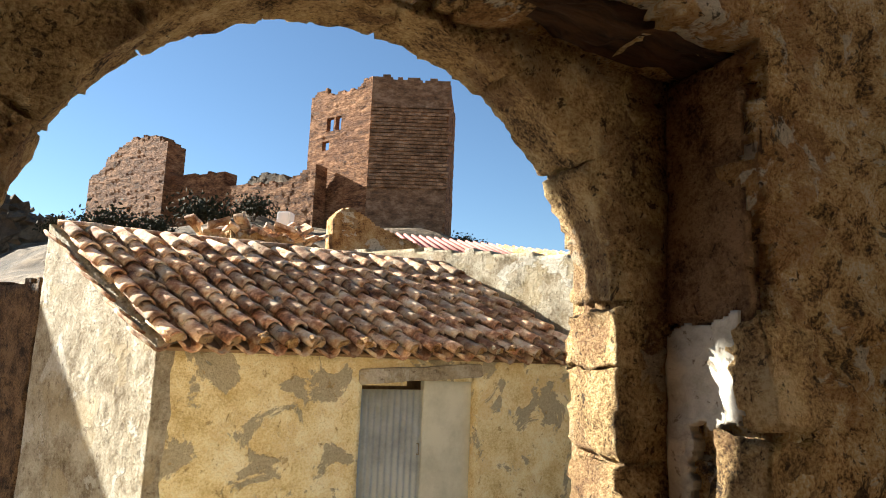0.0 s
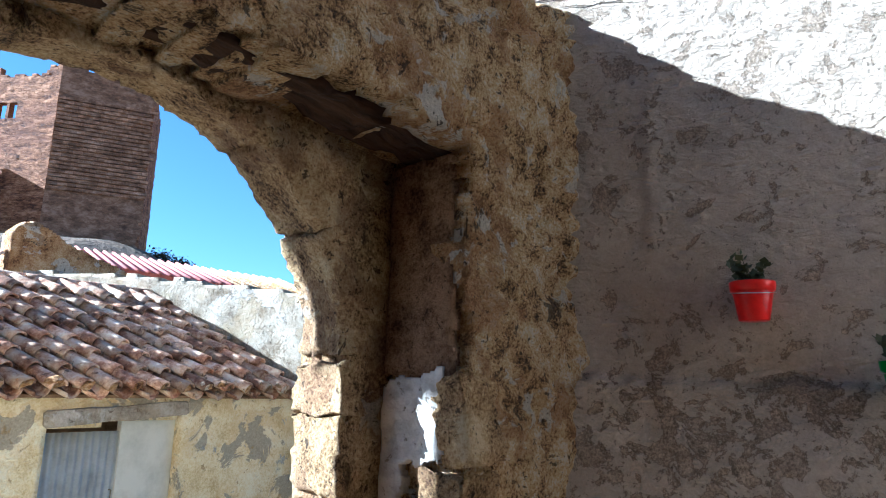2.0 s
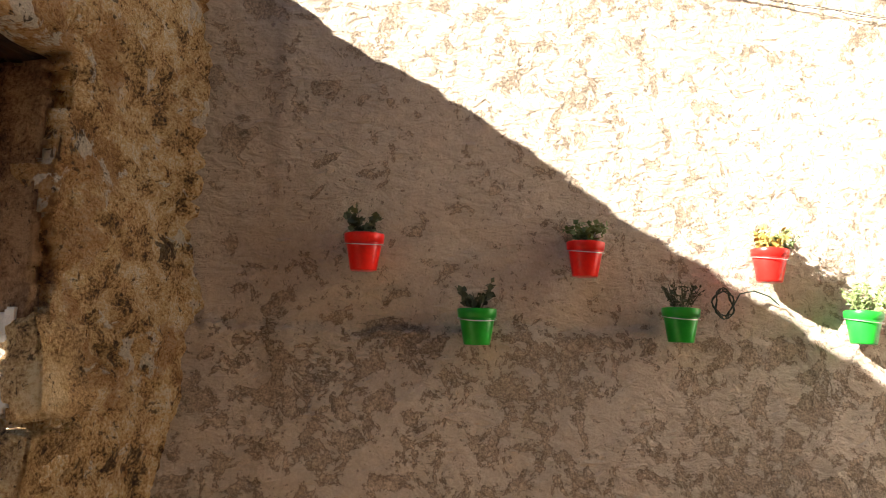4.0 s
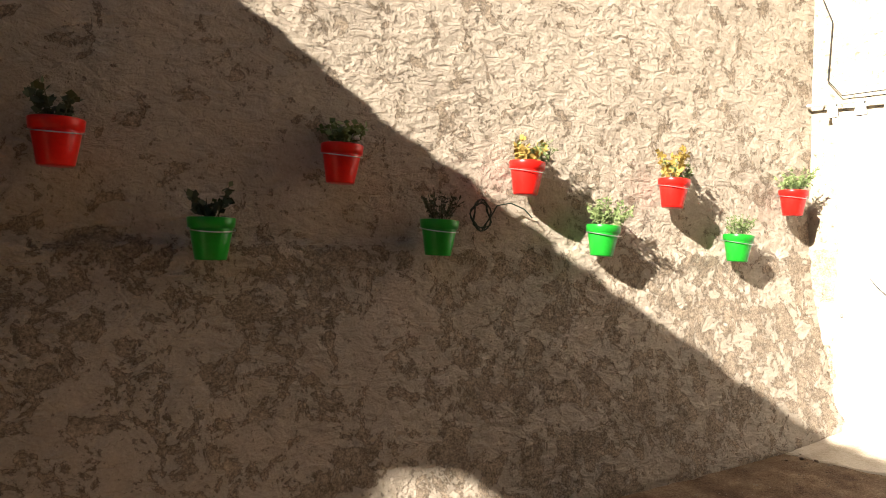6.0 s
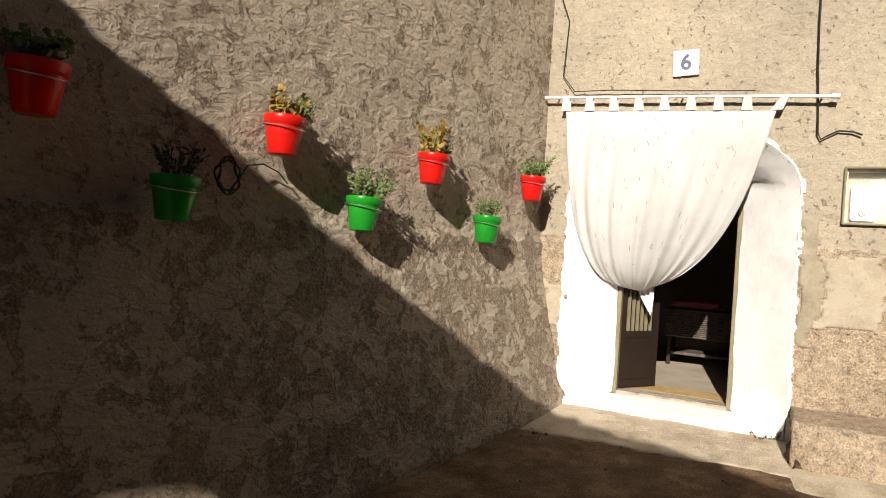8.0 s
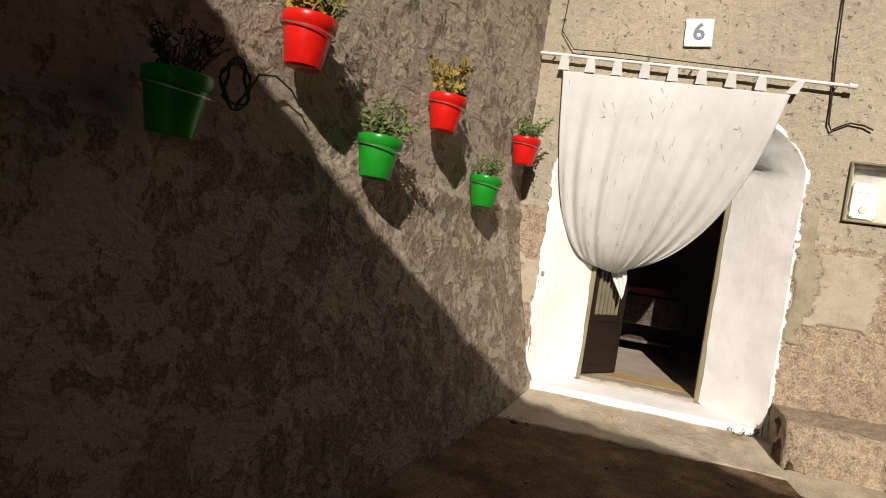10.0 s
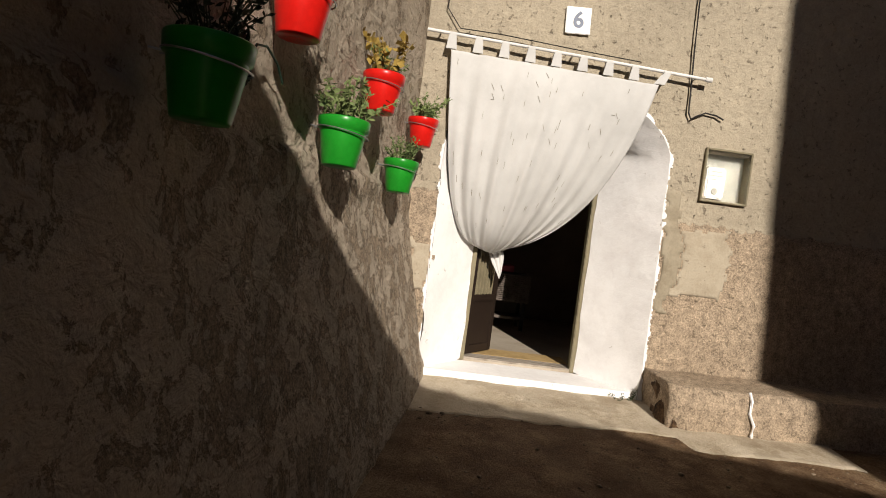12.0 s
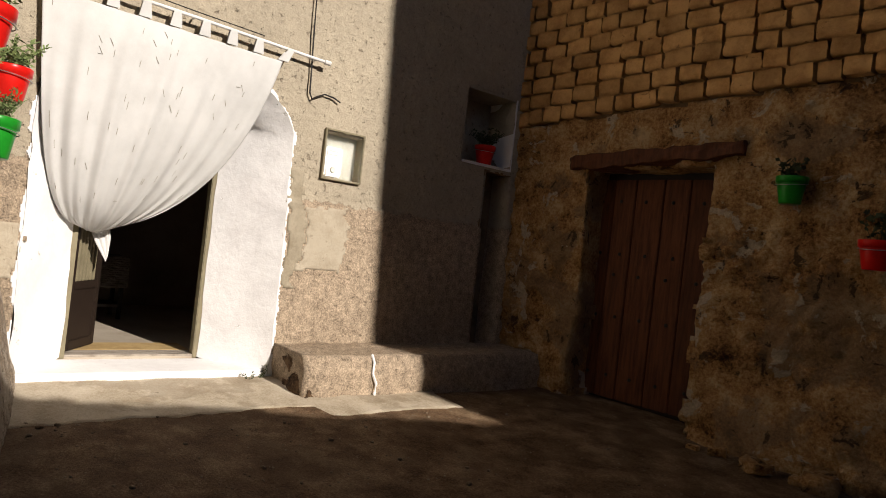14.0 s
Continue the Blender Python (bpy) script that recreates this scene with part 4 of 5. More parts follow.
# worn concrete strip at the foot of the house wall, coloured paler as sunlit ground
def sunlit_strip():
    n, r = 110, 26
    vs, fs = [], []
    for i in range(n + 1):
        s = 0.02 + 3.1 * i / n
        out = (0.78 if s < 2.0 else 1.02) + 0.10 * noise.noise(Vector((s * 1.4, 0, 5))) + 0.035 * noise.noise(Vector((s * 8, 0, 2)))
        for j in range(r + 1):
            p = DM @ Vector((s, out * j / r, 0))
            edge = 0.007 + 0.05 * (1 - j / r) ** 2 if j < r else -0.03
            vs.append((p.x, p.y, ground_z(p.x, p.y) + edge + rough(p, 1.7, 0.012) + rough(p, 9.0, 0.004)))
    for i in range(n):
        for j in range(r):
            a = i * (r + 1) + j
            fs.append((a, a + r + 1, a + r + 2, a + 1))
    me = bpy.data.meshes.new("pavement")
    me.from_pydata(vs, [], fs)
    wall("pavement", me, M_SUNLIT_STRIP, "worn tan concrete along the house wall, paled for the sun on it", "pavement")


sunlit_strip()


def gravel():
    rnd = random.Random(31)
    bm = bmesh.new()
    for k in range(1100):
        if k < 260:
            x, y = rnd.gauss(6.0, 0.22), rnd.gauss(3.12, 0.14)
        else:
            x, y = rnd.uniform(3.2, 6.3), rnd.uniform(-0.4, 3.1)
        p = Vector((x, y, 0))
        if (p - DP) @ DN < 0.07 or y > 3.24 or (p - WP) @ WN < 0.5 or (p - Vector((6.9, 1.6, 0))).length < 0.8:
            continue
        g = rnd.uniform(0.002, 0.007) * (2.0 if rnd.random() < 0.06 else 1)
        lump_block(bm, pose(x, y, ground_z(x, y) + g * 0.3 + rough(p, 1.7, 0.012), 0, 0, rnd.uniform(0, 180)), g * 2.2, g * 1.7, g * 1.2, 1, g * 0.4, k * 1.3, 0.4)
    ob = smooth(link_mesh("gravel", bm, M_PEBBLE))
    tagged(ob, "scattered small stones and grit on the street", "gravel", kind="stuff")


gravel()


# niche with a flower pot
def niche():
    n = thing("wall_niche", DM, "whitewashed niche in the house wall", "niche", kind="structure")
    for name, (x0, x1, y0, y1, z0, z1) in dict(back=(3.64, 4.31, -0.42, -0.38, 2.02, 2.74), side_far=(4.29, 4.31, -0.40, 0.004, 2.02, 2.74), side_near=(3.64, 3.66, -0.40, 0.004, 2.02, 2.74),
                                               sill=(3.66, 4.29, -0.40, 0.012, 2.02, 2.045), head=(3.66, 4.29, -0.40, 0.004, 2.72, 2.74)).items():
        bm = bmesh.new()
        box(bm, x0, x1, y0, y1, z0, z1, 0.003)
        part(name.split("_")[0] + "_face", bm, M_WHITE if "far" in name or name == "sill" else M_DOORWALL, n)


niche()


# slot below the niche, its faces darker than the wall
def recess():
    n = thing("wall_recess", DM, "narrow recess with dark faces in the house wall below the niche", "recess", kind="structure")
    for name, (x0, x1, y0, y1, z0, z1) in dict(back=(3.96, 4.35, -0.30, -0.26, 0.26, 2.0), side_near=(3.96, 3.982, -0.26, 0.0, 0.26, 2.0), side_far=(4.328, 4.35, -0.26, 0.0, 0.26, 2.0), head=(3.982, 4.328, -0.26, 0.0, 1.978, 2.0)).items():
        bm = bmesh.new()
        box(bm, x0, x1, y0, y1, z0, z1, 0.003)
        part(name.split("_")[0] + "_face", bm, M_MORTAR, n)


recess()


# smooth cement repairs beside the doorway
def repair(name, a0, a1, b0, b1, mat, label, lift):
    def keep(s, b):
        w = 0.07 * noise.noise(Vector((s * 4, b * 4, a0))) + 0.03 * noise.noise(Vector((s * 13, b * 13, 2)))
        return a0 + 0.05 + w < s < a1 - 0.05 + w and b0 + 0.05 + w < b < b1 - 0.05 - w
    wall(name, sheet(DP, DU, DN, a0, a1, b0, b1, 0.02, 0.03, keep=keep, off=lambda s, b: door_off(s, b) + lift, rims=2, lump=0.008), mat, label, "plaster")


repair("cement_band", 1.94, 2.15, 0.70, 1.72, M_CEMENT, "smooth grey-brown cement band beside the whitewashed doorway", 0.005)
repair("cement_patch", 2.06, 2.56, 0.86, 1.45, M_DOORCOAT, "smoother pale plaster repair on the foot of the house wall", 0.004)
repair("foot_patch", 0.03, 0.26, 0.62, 1.10, M_DOORCOAT, "smooth plaster repair between the corner and the doorway", 0.004)


# weeds at the foot of the doorway and in the yard's corner
def weed(x, y, z, size, seed):
    rnd = random.Random(seed)
    bm = bmesh.new()
    for _ in range(9):
        w, l = rnd.uniform(0, 6.28), size * rnd.uniform(0.6, 1.2)
        d = Vector((math.cos(w) * 0.6, math.sin(w) * 0.6, 1)).normalized()
        tube(bm, [(0, 0, -0.02), tuple(d * l * 0.5), tuple(d * l)], 0.0015, 3)
        for f in (0.4, 0.55, 0.7, 0.85, 1.0):
            p = d * l * f
            e = Vector((rnd.gauss(0, 1), rnd.gauss(0, 1), rnd.gauss(0.3, 0.6))).normalized() * 0.022
            t = e.cross(Vector((rnd.gauss(0, 1), rnd.gauss(0, 1), 1))).normalized() * 0.008
            bm.faces.new([bm.verts.new(c) for c in (p, p + e * 0.5 + t, p + e, p + e * 0.5 - t)])
    ob = link_mesh("weed", bm, M_DARKLEAF)
    ob.matrix_basis = DM @ pose(x, y, z)
    tagged(ob, "small dark weed growing at the foot of the whitewashed doorway", "weed", "weeds by the door")


weed(1.80, 0.045, -0.02, 0.11, 3)
weed(1.87, 0.05, 0.0, 0.13, 4)
weed(1.40, 0.06, -0.03, 0.06, 5)


# ---- flower pots ----
def leaves(bm, kind, rnd, shift=0.0):
    """Sprigs of many small leaves."""
    stems, lo, hi, lean, size = dict(bush=(22, 0.10, 0.20, 0.8, 0.030), tall=(12, 0.16, 0.30, 0.5, 0.034), spiky=(34, 0.12, 0.22, 0.8, 0.021), sparse=(9, 0.10, 0.21, 0.7, 0.034), trail=(34, 0.12, 0.27, 0.9, 0.026), aside=(16, 0.10, 0.2, 0.7, 0.024))[kind]
    for _ in range(stems):
        w, l = rnd.uniform(0, 6.28), rnd.uniform(lo, hi)
        d = Vector((math.cos(w) * lean * rnd.uniform(0.2, 1), math.sin(w) * lean * rnd.uniform(0.2, 1), 1)).normalized()
        base = Vector((math.cos(w) * 0.045 * rnd.random() + shift, math.sin(w) * 0.045 * rnd.random(), 0.17))
        pts = [base + d * l * k / 3 + Vector((0, 0, -0.25 * l * (k / 3) ** 2 * lean)) for k in range(4)]
        tube(bm, pts, 0.0018, 3)
        for k in range(20 if kind in ("trail", "aside") else 11):
            f = rnd.uniform(0.25, 1)
            p = base + d * l * f + Vector((0, 0, -0.25 * l * f * f * lean))
            e = Vector((rnd.gauss(0, 1), rnd.gauss(0, 1), rnd.gauss(0.3, 0.7))).normalized()
            s = e.cross(Vector((rnd.gauss(0, 1), rnd.gauss(0, 1), rnd.gauss(0, 1)))).normalized()
            L = size * rnd.uniform(0.7, 1.6)
            W = L * (0.18 if kind in ("spiky", "trail", "aside") else 0.42)
            q = [bm.verts.new(c) for c in (p, p + e * L * 0.5 + s * W, p + e * L, p + e * L * 0.5 - s * W)]
            bm.faces.new(q)


def flower_pot(m, enamel, plant, leafmat, label, seed, bolt=True, flower=False, tilt=0.0):
    pt = thing("flower_pot", m @ pose(0, 0, 0, 0, tilt, 0), label, "flower pot", "pots hung on the walls")
    bm = bmesh.new()
    lathe(bm, [(0.0, 0.0), (0.066, 0.0), (0.070, 0.004), (0.093, 0.140), (0.093, 0.142), (0.102, 0.146), (0.106, 0.186), (0.104, 0.190), (0.099, 0.190), (0.095, 0.165), (0.0, 0.163)], 40)
    ob = smooth(part("pot", bm, enamel, pt))
    bm = bmesh.new()
    lathe(bm, [(0.0, 0.166), (0.05, 0.170), (0.094, 0.167)], 20)
    part("soil", bm, M_SOIL, pt)
    bm = bmesh.new()
    r = 0.1035
    pts = [(r * math.cos(radians(a)), r * math.sin(radians(a)), 0.138 + 0.014 * math.sin(radians(a))) for a in range(95, 446, 10)]
    hook = [(0.03, 0.148, 0.155)] if bolt else []
    tube(bm, [(-0.03, 0.145, 0.155)] + pts + hook, 0.0028, 6)
    part("wire_ring", bm, M_STEEL, pt)
    bm = bmesh.new()
    leaves(bm, plant, random.Random(seed), 0.035 if plant == "trail" and seed == 32 else -0.02 if plant == "tall" else 0.0)
    part("plant", bm, leafmat, pt)
    if leafmat == M_DRYLEAF:
        bm = bmesh.new()
        leaves(bm, "aside", random.Random(seed + 70), 0.055)
        part("plant", bm, M_LEAF, pt, "grey-green needle sprigs")
    if flower:
        bm = bmesh.new()
        lump_block(bm, Matrix.Translation((0.055, -0.03, 0.235)), 0.032, 0.032, 0.028, 3, 0.008, 1)
        smooth(part("blossom", bm, M_PAINTW, pt))
    return pt


RED_L, GREEN_L = "glossy red metal flower pot", "glossy green metal flower pot"
for i, (x, z, plant, lm, word, fl) in enumerate(((1.10, 1.711, "sparse", M_DARKLEAF, "with a few bare stems", False), (2.317, 1.72, "bush", M_LEAF, "with leaves and one white blossom", True),
                                              (3.45, 1.727, "bush", M_DRYLEAF, "with yellowing leaves", False), (4.667, 1.709, "tall", M_DRYLEAF, "with tall ochre sprigs", False), (5.985, 1.712, "trail", M_LEAF, "with a bushy plant near the corner", False))):
    flower_pot(pose(x, 3.455, z), M_RED, plant, lm, RED_L + " " + word, 10 + i, flower=fl, tilt=(0, 2, 3, 4, 2)[i])
for i, (x, z, plant, lm, word) in enumerate(((1.707, 1.337, "sparse", M_DARKLEAF, "with withered dark leaves"), (2.873, 1.37, "spiky", M_DARKLEAF, "with a dark spiky plant"),
                                          (4.037, 1.38, "trail", M_LEAF, "with trailing grey-green sprigs"), (5.33, 1.355, "spiky", M_LEAF, "with short thin sprigs"))):
    flower_pot(pose(x, 3.445, z), M_GREEN, plant, lm, GREEN_L + " " + word, 30 + i, tilt=(0, 2, 4, 4)[i])
flower_pot(WM @ pose(2.677, 0.16, 1.76, 0, 0, 180), M_GREEN, "sparse", M_DARKLEAF, "dark green metal flower pot on the rubble wall with drooping stems", 51)
flower_pot(WM @ pose(3.23, 0.16, 1.35, 0, 0, 180), M_RED, "tall", M_DARKLEAF, "red metal flower pot on the rubble wall with bare stems", 52)
flower_pot(DM @ pose(4.02, -0.09, 2.045, 0, 0, 180), M_RED, "trail", M_DARKLEAF, "red flower pot standing in the wall niche", 53)


# coiled hose hung on the wall
bm = bmesh.new()
pts = []
for k in range(90):
    w = k / 90 * 2 * math.pi * 4
    pts.append((3.19 + (0.058 + 0.012 * math.sin(k * 0.7)) * math.cos(w), 3.52 - 0.006 * (k % 23) / 23 - 0.01 * math.sin(k), 1.60 + (0.08 + 0.012 * math.cos(k * 0.9)) * math.sin(w)))
pts += [(3.30, 3.52, 1.66), (3.40, 3.53, 1.68), (3.50, 3.53, 1.65), (3.56, 3.53, 1.60)]
tagged(link_mesh("garden_hose", tube(bm, pts, 0.004, 6), M_HOSE), "thin dark green hose coiled on a wall hook", "hose")

# wires along the top of the pot wall
for n, (z0, z1, z2, sag) in enumerate(((3.66, 3.55, 3.44, 0.03), (3.70, 3.69, 3.70, 0.03), (3.64, 3.62, 3.50, 0.05))):
    pts = []
    for k in range(60):
        x = -0.05 + k / 59 * 6.4
        u = k / 59
        z = z0 + (z2 - z0) * u + sag * math.sin(x * 2.2 + n) * 0.5 + 0.008 * math.sin(x * 13 + n * 2)
        pts.append((x, 3.556 - 0.006 * math.sin(x * 5), z))
    bm = bmesh.new()
    tagged(link_mesh("wall_wire", tube(bm, pts, 0.0022, 5), M_BLACK), "thin slack electric wire along the plaster wall", "wire", "wires on the pot wall")


# ---- plank door wall ----
def plank_door():
    d = thing("door_1", WM, "closed reddish-brown plank door with iron studs", "door", kind="structure")
    bm = bmesh.new()
    lump_block(bm, Matrix.Translation((1.49, -0.06, 2.145)) @ Matrix.Rotation(radians(-3.0), 4, "Y"), 1.56, 0.34, 0.125, 22, 0.03, 5)
    part("lintel", bm, M_WOOD, d, "rough reddish-brown wooden lintel")
    edges = (0.80, 0.985, 1.207, 1.484, 1.727, 2.03)
    bm = bmesh.new()
    box(bm, 0.80, 2.06, -0.34, -0.285, -0.1, 2.06)
    part("backing", bm, M_DARKWOOD, d)
    for a, b in zip(edges, edges[1:]):
        bm = bmesh.new()
        box(bm, a + 0.004, b - 0.004, -0.285, -0.245 - 0.006 * ((a * 37) % 1), 0.02, 2.0, 0.006)
        board = part("plank", bm, M_WOOD, d)
        for z in (0.22, 0.75, 1.13, 1.32, 1.80):
            bm = bmesh.new()
            lathe(bm, [(0.017, 0.0), (0.015, 0.006), (0.008, 0.011), (0.0, 0.012)], 10)
            bmesh.ops.transform(bm, matrix=pose((a + b) / 2 + 0.03 * math.sin(z * 9 + a), -0.249, z, -90, 0, 0), verts=bm.verts)
            part("stud", bm, M_BLACK, board)
    bm = bmesh.new()
    pts = [(2.03 + 0.035 * math.cos(w / 12 * 6.283), -0.1 + 0.02 * math.sin(w), 1.98 + 0.07 * math.sin(w / 12 * 6.283)) for w in range(13)]
    tube(bm, pts, 0.004, 5)
    part("wire_loop", bm, M_STEEL, d)


plank_door()


def loose_stones():
    rnd = random.Random(8)
    for k, s, off in ((2.45, 0.10, 0.34), (2.75, 0.15, 0.42), (3.0, 0.09, 0.36), (3.1, 0.2, 0.30), (2.3, 0.06, 0.4), (3.5, 0.12, 0.4)):
        bm = bmesh.new()
        lump_block(bm, Matrix.Rotation(rnd.uniform(0, 3), 4, "Z"), s * 1.3, s, s * 0.6, 3, s * 0.2, k)
        ob = smooth(link_mesh("rubble_stone", bm, M_RUBBLE))
        q = WM @ Vector((k, off, 0))
        ob.matrix_basis = pose(q.x, q.y, ground_z(q.x, q.y) + s * 0.24)
        tagged(ob, "loose broken stone at the foot of the rubble wall", "stone", "loose stones by the wall")


loose_stones()


# ---- outside the gate ----
K, HR, HU = Vector((-4.77, 2.62, 1.26)), Vector((0.33, 0.944, 0)), Vector((-2.05, -0.29, 1.10))
HF = Vector((0.944, -0.33, 0))


def lower_house():
    h = thing("tiled_house", Matrix.Identity(4), "low old house with peeling yellow limewash and a clay tile roof", "house")
    me = sheet(K - Vector((0, 0, 1.26)), HR, HF, 0.0, 4.45, -1.2, 1.24, 0.05, 0.3, keep=lambda a, b: not (1.74 < a < 2.97 and b < 0.93 + 0.09 * (a - 1.74) / 1.2), lump=0.015,
               off=lambda a, b: 0.008 * noise.noise(Vector((a * 8, b * 8, 3))))
    me.materials.append(M_YELLOW)
    ob = smooth(new("front_wall", me))
    ob.parent = h
    tagged(ob, "peeling yellow limewashed front wall")
    ax = Vector((HU.x, HU.y, 0))
    L = ax.length
    ux = ax.normalized()
    gn = Vector((-ux.y, ux.x, 0))
    if gn.y > 0:
        gn = -gn
    me = sheet(K - Vector((0, 0, 1.26)) + gn * 0.05, ux, gn, -0.05, 2.08, -1.2, 2.5, 0.022, 0.3, lump=0.008,
               keep=lambda a, b: b < 1.285 + 1.10 * a / L + 0.02 * noise.noise(Vector((a * 5, 0, 2))) if a < L else b < 1.285 + 1.1 * (2 * L - a) / L, off=lambda a, b: 0.006 * noise.noise(Vector((a * 11, b * 11, 1))))
    me.materials.append(M_GABLE)
    ob = smooth(new("gable_wall", me))
    ob.parent = h
    tagged(ob, "rough grey plastered gable wall")
    # roof bed, under the tiles
    bm = bmesh.new()
    up = Vector((0, 0, 1))
    n = HU.cross(HR).normalized()
    if n.z < 0:
        n = -n
    a, b, c, d2 = K - HU * 0.03, K - HU * 0.03 + HR * 4.4, K + HU + HR * 4.4, K + HU
    far = Vector((HU.x * 1.02, HU.y * 1.02, -1.2))
    e, f = K + far + HR * 4.4, K + far
    top = [bm.verts.new(p - n * 0.01) for p in (a, b, c, d2)]
    bot = [bm.verts.new(p - n * 0.04) for p in (a, b, c, d2)]
    bm.faces.new(top)
    bm.faces.new(bot[::-1])
    for i in range(4):
        bm.faces.new((top[i], bot[i], bot[(i + 1) % 4], top[(i + 1) % 4]))
    back = [bm.verts.new(p) for p in (e, f)]
    bm.faces.new((top[3], top[2], back[0], back[1]))
    roof = part("roof", bm, M_MORTAR, h, "clay tile roof with mortared eaves")
    # barrel tiles: channels and covers, each laid over the one below
    slope = HU.normalized()
    Ls = HU.length
    rnd = random.Random(3)

    def tile_mesh(name, cover, w):
        bm = bmesh.new()
        rows = []
        for j in range(5):
            v = j / 4
            r = w * (1 - 0.18 * v) if cover else w * (0.85 + 0.15 * v)
            pts = []
            for lay in (r, r - 0.019):
                pts.append([(lay * math.cos(math.pi * k / 8), 0.40 * v, (lay * math.sin(math.pi * k / 8) * 0.85) * (1 if cover else -1)) for k in range(9)])
            rows.append([bm.verts.new(p) for p in pts[0] + pts[1][::-1]])
        m = len(rows[0])
        for a, b in zip(rows, rows[1:]):
            for k in range(m):
                bm.faces.new((a[k], a[(k + 1) % m], b[(k + 1) % m], b[k]))
        for r in (rows[0], rows[-1]):
            for k in range(8):
                bm.faces.new((r[k], r[k + 1], r[m - 2 - k], r[m - 1 - k]))
        me = bpy.data.meshes.new(name)
        bmesh.ops.recalc_face_normals(bm, faces=bm.faces)
        bm.to_mesh(me)
        bm.free()
        me.materials.append(M_TILE)
        for p in me.polygons:
            p.use_smooth = True
        return me
    covers, chans = tile_mesh("cover_tile", True, 0.085), tile_mesh("channel_tile", False, 0.095)
    # columns step along the eave; tiles run up the slope
    sx = HR.normalized()
    cols = 19
    step = 4.44 / cols
    zax = n
    yax = slope
    xax = yax.cross(zax).normalized()
    for c in range(cols):
        for r in range(9):
            v = -0.13 + r * 0.285
            if v + 0.3 > Ls:
                continue
            for cover in (0, 1):
                p = K + sx * (-0.045 + (c + 0.5 * cover) * step) + slope * (v + (0.03 if cover else 0.0) + rnd.gauss(0, 0.012)) + n * ((0.08 if cover else 0.052) + 0.004 * r % 0.01)
                m = Matrix.Identity(4)
                m.col[0][:3], m.col[1][:3], m.col[2][:3], m.col[3][:3] = xax, yax, zax, p
                m = m @ pose(0, 0, 0, rnd.gauss(-6.2, 1.4), rnd.gauss(0, 4), rnd.gauss(0, 3.5))
                ob = new("cover_tile" if cover else "channel_tile", covers if cover else chans)
                ob.matrix_basis = m
                ob.parent = roof
        # mortar plug in the mouth of the eave cover
        bm = bmesh.new()
        lump_block(bm, Matrix.Identity(4), 0.12, 0.08, 0.075, 4, 0.035, c * 3.7)
        pl = smooth(part("mortar_plug", bm, M_RUBBLE, roof))
        m = Matrix.Identity(4)
        m.col[0][:3], m.col[1][:3], m.col[2][:3], m.col[3][:3] = xax, yax, zax, K + sx * (-0.045 + (c + 0.5) * step) - slope * 0.055 + n * 0.095
        pl.matrix_basis = m
    # ridge tiles
    for c in range(13):
        p = K + HU + sx * (0.02 + c * 0.335) + up * 0.015
        m = Matrix.Identity(4)
        m.col[0][:3], m.col[1][:3], m.col[2][:3], m.col[3][:3] = (-sx.cross(up)), sx, up, p
        ob = new("ridge_tile", covers)
        ob.matrix_basis = m @ pose(0, 0, 0, rnd.gauss(2, 1), rnd.gauss(0, 4), rnd.gauss(0, 3))
        ob.parent = roof
    # lintel, corrugated door leaf, grey board
    fm = frame_of(K - Vector((0, 0, 1.26)), HR, HF)
    bm = bmesh.new()
    lump_block(bm, fm @ Matrix.Translation((2.36, -0.01, 1.06)) @ Matrix.Rotation(radians(-4), 4, "Y"), 1.30, 0.12, 0.13, 6, 0.015, 9)
    part("door_lintel", bm, M_GABLE, h, "whitish plastered wooden lintel")
    bm = bmesh.new()
    rows = []
    for i in range(81):
        x = 1.76 + 0.66 * i / 80
        y = -0.10 + 0.010 * math.sin(i / 80 * 2 * math.pi * 10)
        rows.append((bm.verts.new(fm @ Vector((x, y, -1.0))), bm.verts.new(fm @ Vector((x, y, 0.90))), bm.verts.new(fm @ Vector((x, y - 0.02, -1.0))), bm.verts.new(fm @ Vector((x, y - 0.02, 0.90)))))
    for a, b in zip(rows, rows[1:]):
        bm.faces.new((a[0], b[0], b[1], a[1]))
        bm.faces.new((a[2], a[3], b[3], b[2]))
        bm.faces.new((a[1], b[1], b[3], a[3]))
    door = smooth(part("door", bm, M_ZINC, h, "pale corrugated metal door"))
    bm = bmesh.new()
    tube(bm, [fm @ Vector(p) for p in ((2.37, -0.075, 0.30), (2.37, -0.04, 0.30), (2.37, -0.04, 0.40), (2.37, -0.075, 0.40))], 0.008, 6)
    part("handle", bm, M_FRAME, door)
    bm = bmesh.new()
    box(bm, 2.42, 2.95, -0.16, -0.08, -1.1, 1.02, 0.004, fm)
    part("side_board", bm, M_GREYDOOR, h, "pale grey-green board beside the door")


lower_house()


